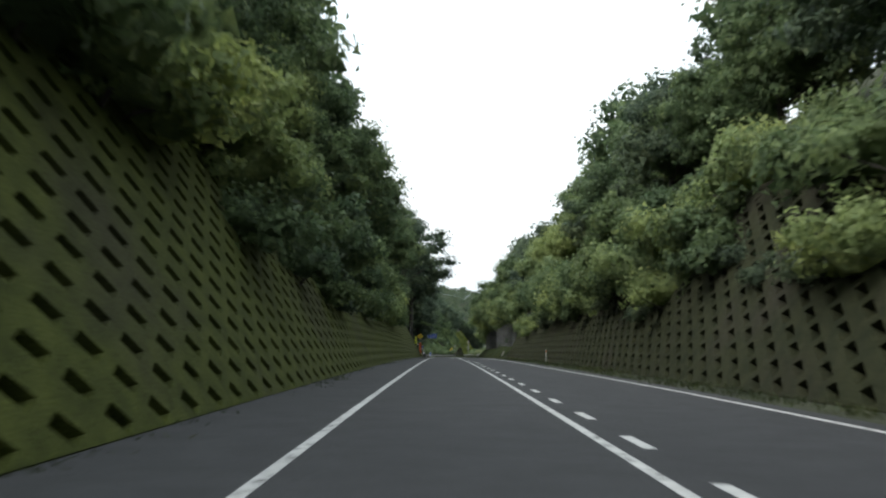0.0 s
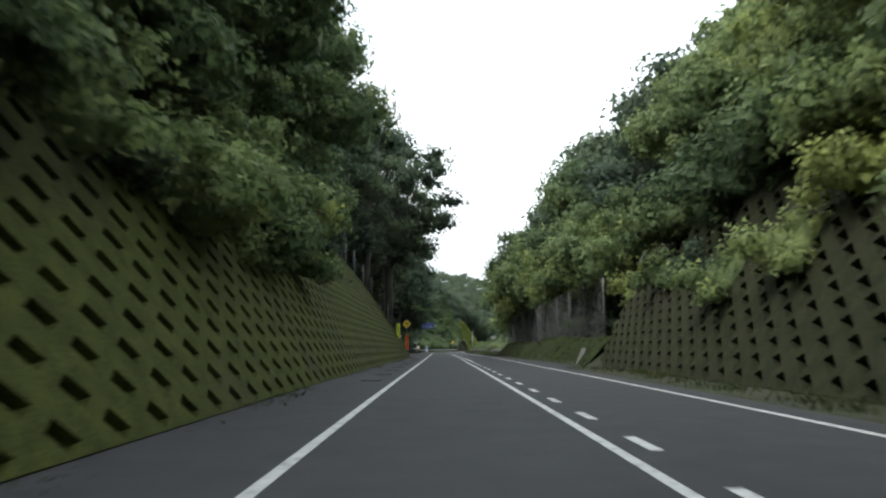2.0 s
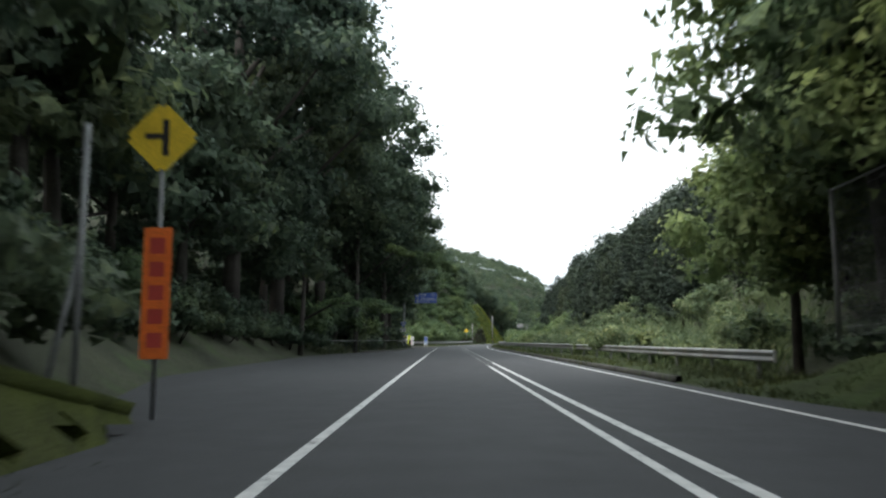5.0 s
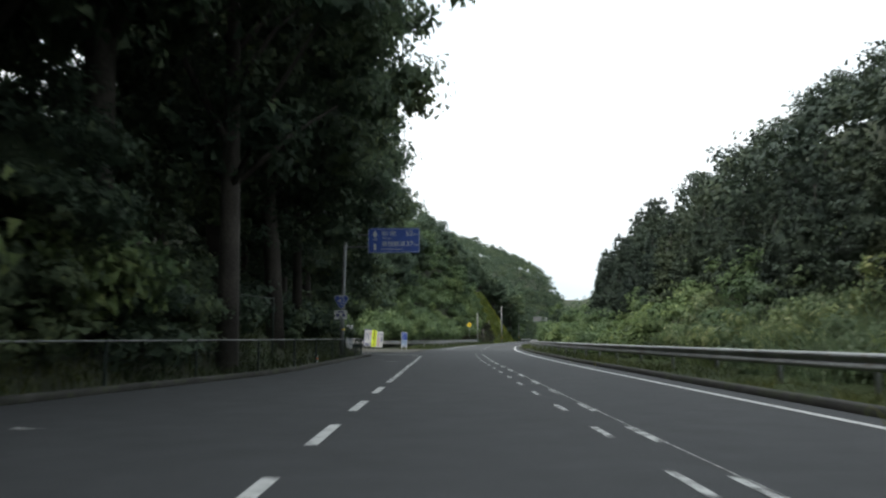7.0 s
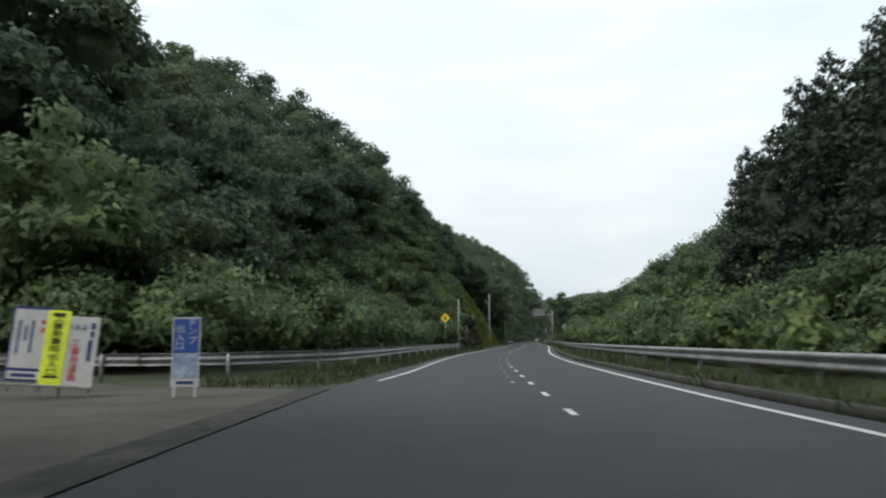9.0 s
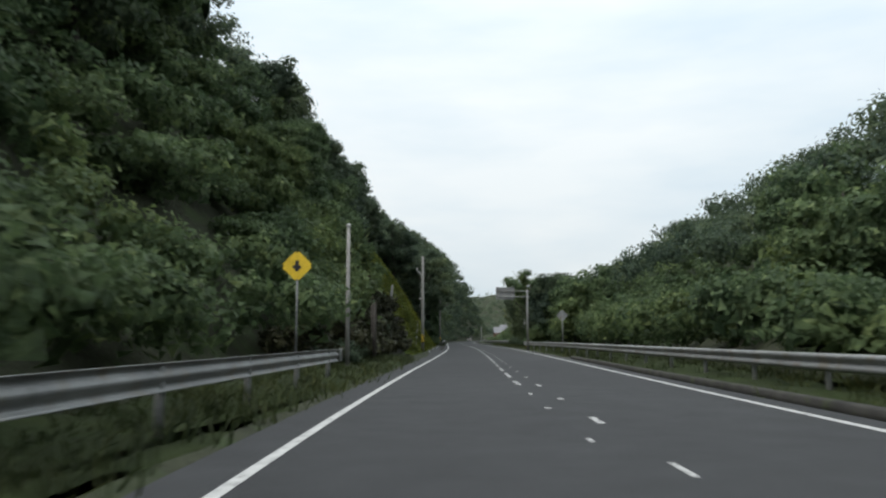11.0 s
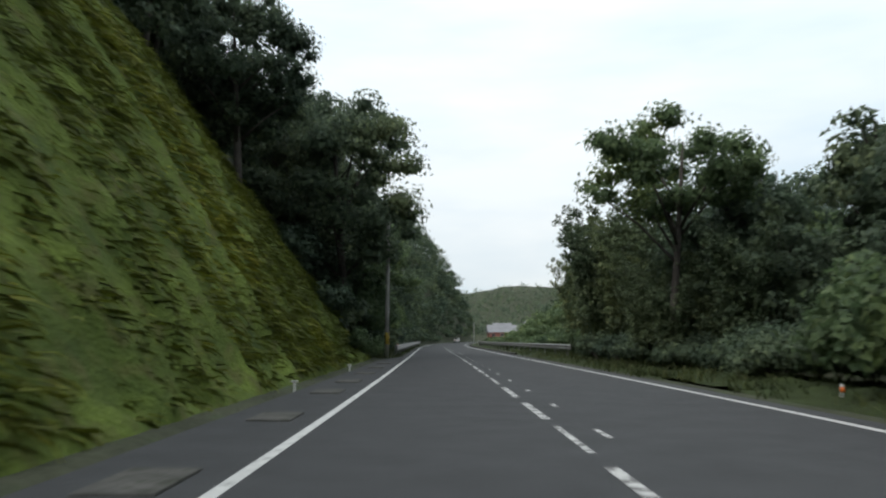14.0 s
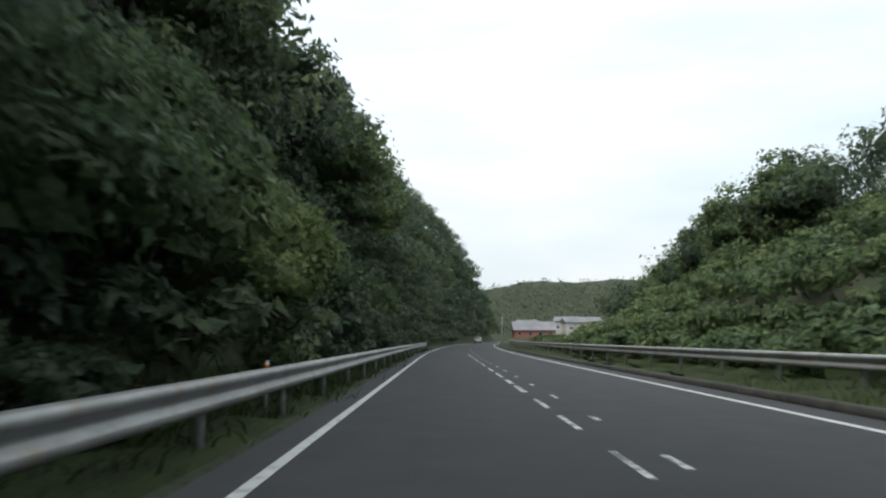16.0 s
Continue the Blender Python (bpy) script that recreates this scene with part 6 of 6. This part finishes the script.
def far_car():
    ob = thing("car", spot(660, 0.1, 0.0), "small white car driving far ahead on the road", "car")
    bm = bmesh.new()
    prof = [(-1.8, 0.35), (1.75, 0.35), (1.8, 0.75), (1.1, 0.95), (0.55, 1.5), (-1.3, 1.55), (-1.8, 1.0)]
    a = [bm.verts.new((-0.78, y, z)) for y, z in prof]
    b = [bm.verts.new((0.78, y, z)) for y, z in prof]
    bm.faces.new(a); bm.faces.new(b[::-1])
    for k in range(len(prof)):
        j = (k + 1) % len(prof)
        bm.faces.new((a[k], b[k], b[j], a[j]))
    bmesh.ops.recalc_face_normals(bm, faces=bm.faces)
    bmesh.ops.bevel(bm, geom=bm.edges[:], offset=0.08, segments=2, affect="EDGES")
    part("body", bm_mesh("body", bm, WHITE, True), ob)
    part("rear_window", box_mesh("rear_window", 1.25, 0.03, 0.4, GLASS_DARK, 0.01), ob, "dark rear window", pose(0, -1.66, 1.26, 22))
    for x in (-0.62, 0.62):
        part("tail_light", box_mesh("tail_light", 0.16, 0.05, 0.28, RED, 0.01), ob, "red tail light", pose(x, -1.83, 0.85))
        for y in (-1.15, 1.15):
            v, f = tube_arrays([(-0.1, 0, 0), (0.1, 0, 0)], [0.31, 0.31], 14)
            part("wheel", mesh_from("wheel", v, f, RUBBER, True), ob, "black tyre", pose(x * 1.12, y, 0.31))


far_car()
ob = new("lamp_post", tube_mesh("lamp_post", [(0, 0, -0.3), (0, 0, 5.6), (0, 0, 5.7)], [0.11, 0.08, 0.05], WHITE, 9))
ob.matrix_basis = spot(622, 6.9)
tagged(ob, "pale slim post at the end of the guard rail", "post")

# ---- grass, reeds and bamboo ----
def blades(rng, pos, up, length, width, droop, bend_dir):
    """Grass blades: a broad foot, a bent middle and a fine tip."""
    n = len(pos)
    side = unit(np.cross(up, rng.normal(size=(n, 3))))
    L, W = length[:, None], width[:, None]
    mid = pos + up * L * 0.55 + bend_dir * L * droop * 0.25
    tip = pos + up * L * (1 - 0.35 * droop) + bend_dir * L * droop * 0.8
    v = np.stack([pos - side * W, pos + side * W, mid + side * W * 0.8, mid - side * W * 0.8, tip], 1).reshape(-1, 3)
    i = np.arange(n)[:, None] * 5
    f = np.concatenate([i + np.array([[0, 1, 2]]), i + np.array([[0, 2, 3]]), i + np.array([[3, 2, 4]])], 0)
    return v, f


def field(name, seed, n, s0, s1, lat0, lat1, length, width, mat, label, droop=0.6, clump=0.0, keep=None, category="grass"):
    rng = np.random.default_rng(seed)
    ss = rng.uniform(s0, s1, n)
    lo, hi = lat0(ss) if callable(lat0) else lat0, lat1(ss) if callable(lat1) else lat1
    ll = lo + (hi - lo) * rng.uniform(0, 1, n)
    if clump:
        k = n // 14
        cs, cl = ss[:k], ll[:k]
        pick = rng.integers(0, k, n)
        ss, ll = cs[pick] + rng.normal(scale=clump, size=n), cl[pick] + rng.normal(scale=clump, size=n)
    if keep is not None:
        ok = keep(ss, ll); ss, ll = ss[ok], ll[ok]
    n = len(ss)
    pos = place(ss, ll, ground_z(ss, ll) - 0.03)
    a = rng.uniform(0, 6.283, n)
    out = np.stack([np.cos(a), np.sin(a), np.zeros(n)], -1)
    up = unit(np.array([0, 0, 1.0]) + rng.normal(scale=0.22, size=(n, 3)))
    patch = 0.7 + 0.6 * (0.5 + 0.5 * np.sin(ss * 0.37 + 1.3 * ll) * np.sin(ss * 0.11 - ll * 0.7))
    v, f = blades(rng, pos, up, length * patch * rng.uniform(0.5, 1.3, n), width * rng.uniform(0.6, 1.3, n), droop, out)
    return tagged(new(name, mesh_from(name, v, f, mat)), label, category, kind="stuff")


def fold_height(s, lat):
    """Long folds of the grass mat that run slanting down the steep slope, 0 to 1, broken up by tufts."""
    w = 0.9 * np.sin(s * 0.31 + 1.7) + 0.7 * np.sin(lat * 0.55 + s * 0.17) + 0.35 * np.sin(s * 0.9 - lat * 1.3)
    long = np.clip(0.5 + 0.5 * np.sin(s * 1.35 - lat * 0.75 + 2.2 * w), 0, 1) ** 1.6
    short = np.clip(0.5 + 0.5 * np.sin(s * 3.7 - lat * 2.6 + 3.1 * w), 0, 1) ** 2
    tuft = np.sin(s * 1.1 + lat * 2.9) * np.sin(lat * 1.7 - s * 2.3)
    return np.clip((0.72 * long + 0.28 * short) * (0.75 + 0.25 * np.sin(s * 0.23 - lat * 0.5)) + 0.12 * tuft, 0, 1)


def cover(name, s0, s1, lat0, lat1, mat, label, lift=0.05, step=1.0, cols=16, folds=0.0):
    """A thin skin of turf over the land."""
    ss = np.arange(s0, s1 + 0.1, step)
    lo, hi = lat0(ss) if callable(lat0) else lat0 + 0 * ss, lat1(ss) if callable(lat1) else lat1 + 0 * ss
    a = np.repeat(ss[:, None], cols, 1)
    b = lo[:, None] + (hi - lo)[:, None] * np.linspace(0, 1, cols)[None]
    rough = 0.14 * np.sin(a * 1.9 + b * 2.3) * np.sin(b * 3.1 - a * 0.7) + 0.10 * np.sin(a * 4.3 - b * 1.1)
    rough = rough + folds * fold_height(a, b)
    rim = np.minimum(1, np.minimum(np.arange(cols), np.arange(cols)[::-1]) / 2.0)[None] * np.ones_like(a)
    rough = rough * np.clip(np.minimum(a - s0, s1 - a) / 1.5, 0, 1)
    z = np.maximum(ground_z(a, b), -0.03)
    v = place(a, b, z + (lift + np.clip(rough, -0.03, 0.3 + folds)) * rim - 0.10 * (rim < 0.1)).reshape(-1, 3)
    i = (np.arange(len(ss) - 1)[:, None] * cols + np.arange(cols - 1)[None]).ravel()
    me = mesh_from(name, v, np.stack([i, i + 1, i + cols + 1, i + cols], -1), mat, True)
    return tagged(new(name, me), label, "turf", kind="structure")


TURF = two_scale("turf", (0.017, 0.024, 0.009), (0.033, 0.046, 0.014), 0.5, 14, 0.95, 0, 0.9, 0.06, (0.026, 0.040, 0.012))
TURF_NET = two_scale("slope_turf", (0.045, 0.068, 0.015), (0.118, 0.158, 0.031), 0.7, 11, 0.95, 0, 1.0, 0.10, (0.085, 0.092, 0.028))
pl, pr = (lambda s: table(s, PAVE_L)), (lambda s: table(s, PAVE_R))
cover("turf_bank", 100.4, 170, lambda s: pr(s) + 0.15, lambda s: 0 * s + 12.0, TURF, "mown green grass bank below the net fence")
cover("turf_verge", 170, 640, lambda s: pr(s) + 0.2, lambda s: np.where(s > 462, 14.0, 11.5), TURF, "rough grass verge under the guard rail", 0.03, 1.5)
cover("turf_verge", 293, 370, lambda s: pl(s) - 3.6, lambda s: pl(s) - 0.15, TURF, "rough grass verge under the guard rail", 0.03, 1.5)
cover("turf_verge", 457, 560, lambda s: pl(s) - 2.6, lambda s: pl(s) - 0.1, TURF, "rough grass verge under the guard rail", 0.03, 1.5)


def slope_top(s):
    return -4.0 - table(s, [(382, 8.2), (386, 8.7), (446, 8.8), (450, 5.0), (453, 1.5)])


cover("turf_slope", 382.5, 453, slope_top, lambda s: 0 * s - 3.6, TURF_NET, "steep slope under a net, grown over with bright grass", 0.10, 0.25, 60, 0.55)


def hanging_grass():
    """Long grass that hangs down the netted slope in streaks."""
    rng = np.random.default_rng(8)
    n = 75000
    ss = rng.uniform(382.5, 452, n)
    ll = -3.8 + (slope_top(ss) + 3.8) * rng.uniform(0, 1, n)
    fold = fold_height(ss, ll)
    streak = 3.4 * fold - 1.2 + 0.3 * np.sin(ss * 2.7 + ll * 0.6)
    ok = rng.uniform(-1.4, 1.4, n) < streak
    ss, ll, streak, fold = ss[ok], ll[ok], streak[ok], fold[ok]
    n = len(ss)
    pos = place(ss, ll, ground_z(ss, ll) + 0.05 + 0.55 * fold)
    h = np.interp(ss, S_GRID, S_HEAD)
    right = np.stack([np.cos(h), np.sin(h), np.zeros(n)], -1)
    along = np.stack([-np.sin(h), np.cos(h), np.zeros(n)], -1)
    nor = unit(right * 0.83 + np.array([0, 0, 0.55]))
    down = unit(right * 0.55 - np.array([0, 0, 0.83]) + along * 0.35 + rng.normal(scale=0.22, size=(n, 3)))
    up = unit(nor * 0.75 + down * 0.5 + rng.normal(scale=0.2, size=(n, 3)))
    v, f = blades(rng, pos, up, (0.36 + 0.12 * np.clip(streak, -1, 2)) * rng.uniform(0.5, 1.2, n), 0.024 * rng.uniform(0.6, 1.5, n), 1.0, down)
    tagged(new("slope_grass", mesh_from("slope_grass", v, f, NETGRASS, True, normals=np.repeat(unit(nor + 0.6 * up), 5, 0))), "long bright green grass hanging over the netted slope", "grass", kind="stuff")


hanging_grass()
field("bank_grass", 1, 16000, 100.4, 170, lambda s: pr(s) + 0.2, lambda s: 0 * s + 10.5, 0.22, 0.016, GRASS, "short green grass on the bank")
field("verge_grass", 2, 16000, 170, 300, lambda s: pr(s) + 0.25, lambda s: 0 * s + 10.5, 0.5, 0.016, GRASS, "knee-high grass along the guard rail", 0.6, 0.25)
field("verge_grass", 3, 12000, 300, 480, lambda s: pr(s) + 0.3, lambda s: 0 * s + 11.0, 0.45, 0.016, GRASS, "knee-high grass along the guard rail", 0.6, 0.25)
field("verge_grass", 4, 10000, 291, 371, lambda s: pl(s) - 3.4, lambda s: pl(s) - 0.2, 0.5, 0.016, GRASS, "knee-high grass along the road edge", 0.7, 0.25)
field("verge_grass", 5, 7000, 456, 540, lambda s: pl(s) - 2.6, lambda s: pl(s) - 0.15, 0.4, 0.016, GRASS, "knee-high grass under the guard rail", 0.7, 0.25)
field("fence_weeds", 12, 9000, 213, 263, lambda s: pl(s) - 4.2, lambda s: pl(s) - 0.75, 0.55, 0.02, GRASS, "dark weeds growing behind the mesh fence", 0.6, 0.25)
field("gutter_weeds", 6, 5000, -20, 160, -3.75, -3.3, 0.22, 0.014, GRASS, "sparse weeds at the wall's foot", 0.7, 0.2)
field("gutter_weeds", 9, 5000, -20, 98, 6.6, 7.9, 0.25, 0.014, GRASS, "sparse weeds at the wall's foot", 0.7, 0.3)
field("reeds", 7, 9000, 180, 262, 10.0, 15.5, 2.6, 0.022, REED, "tall pale green reeds behind the guard rail", 0.45, 0.45, category="reeds")


def bamboo(seed, culms, height, spread):
    """Arching culms whose leaves hang in sprays, thinning out to a plume at each tip."""
    rng = np.random.default_rng(seed)
    canes, P, N = [], [], []
    steps = (0, 0.3, 0.55, 0.75, 0.9, 1.0)
    for c in range(culms):
        a, q = rng.uniform(0, 6.28), spread * math.sqrt(rng.uniform(0, 1)) * 0.6
        x, y = math.cos(a) * q, math.sin(a) * q
        H = height * rng.uniform(0.72, 1.1)
        lean = np.array([math.cos(a), math.sin(a)]) * rng.uniform(0.10, 0.26) * H + rng.normal(scale=0.25, size=2)
        pts = np.array([(x + lean[0] * f ** 2.6, y + lean[1] * f ** 2.6, H * (f - 0.16 * f ** 6)) for f in steps])
        v, f = tube_arrays([tuple(p) for p in pts], [0.035, 0.03, 0.024, 0.016, 0.009, 0.004], 5)
        canes.append(mesh_from("culm", v, f, BAMBOO, True))
        twigs = 34
        f = rng.uniform(0.18, 1.0, twigs) ** 0.85
        base = np.stack([np.interp(f, steps, pts[:, j]) for j in range(3)], -1)
        b = rng.uniform(0, 6.28, twigs)
        reach = (0.25 + 1.1 * (1.05 - f)) * rng.uniform(0.5, 1.1, twigs)
        out = np.stack([np.cos(b) * reach, np.sin(b) * reach, 0.30 * reach], -1)
        k = 13
        along = rng.uniform(0.15, 1.0, (twigs, k, 1))
        spray = base[:, None] + out[:, None] * along - np.array([0, 0, 0.35]) * along ** 2 * reach[:, None, None] + rng.normal(scale=0.09, size=(twigs, k, 3))
        P.append(spray.reshape(-1, 3))
        N.append(unit(np.repeat(out, k, 0) * 0.4 + rng.normal(scale=0.6, size=(twigs * k, 3)) + np.array([0, 0, 0.7])))
    P, N = np.concatenate(P), np.concatenate(N)
    lv, lf = leaf_arrays(rng, P, N, rng.uniform(0.13, 0.24, len(P)))
    soft = unit(P * np.array([1, 1, 0.1]) * 0.6 + N + np.array([0, 0, 0.5]))
    return canes, mesh_from("leaf_mass", lv, lf, BAMBOO, True, normals=np.repeat(soft, 3, 0))


KINDS["bamboo"] = (lambda: bamboo(51, 18, 8.6, 1.7), "bamboo", "culm", "leaf_mass", "arching clump of bamboo at the roadside")
for s, lat, q in ((436, 11.2, 0.75), (438.4, 9.2, 0.62), (441.5, 9.1, 0.68), (440, 11.6, 0.85), (444.5, 10.2, 0.9), (448, 10.8, 1.0), (451, 10.6, 1.3), (454, 10.2, 1.5), (457, 10.4, 1.6), (456, 12.4, 1.7), (459.5, 11.6, 1.65), (461.5, 10.2, 1.25),
                  (462.5, 13, 1.55), (452, 13, 1.55)):
    plant("bamboo", s, lat, q)
row(["shrub_c"], 428, 460, 2.2, 9.4, 10.8, 0.8, 1.1)
row(["oak_b"], 430, 460, 5.0, 14.5, 17, 0.6, 0.75)
plant("spread", 440.5, 9.9, 1.15)
plant("oak_low", 437, 13.2, 0.6); plant("oak_low", 442, 12.4, 0.7); plant("oak_low", 446.5, 13.0, 0.74)
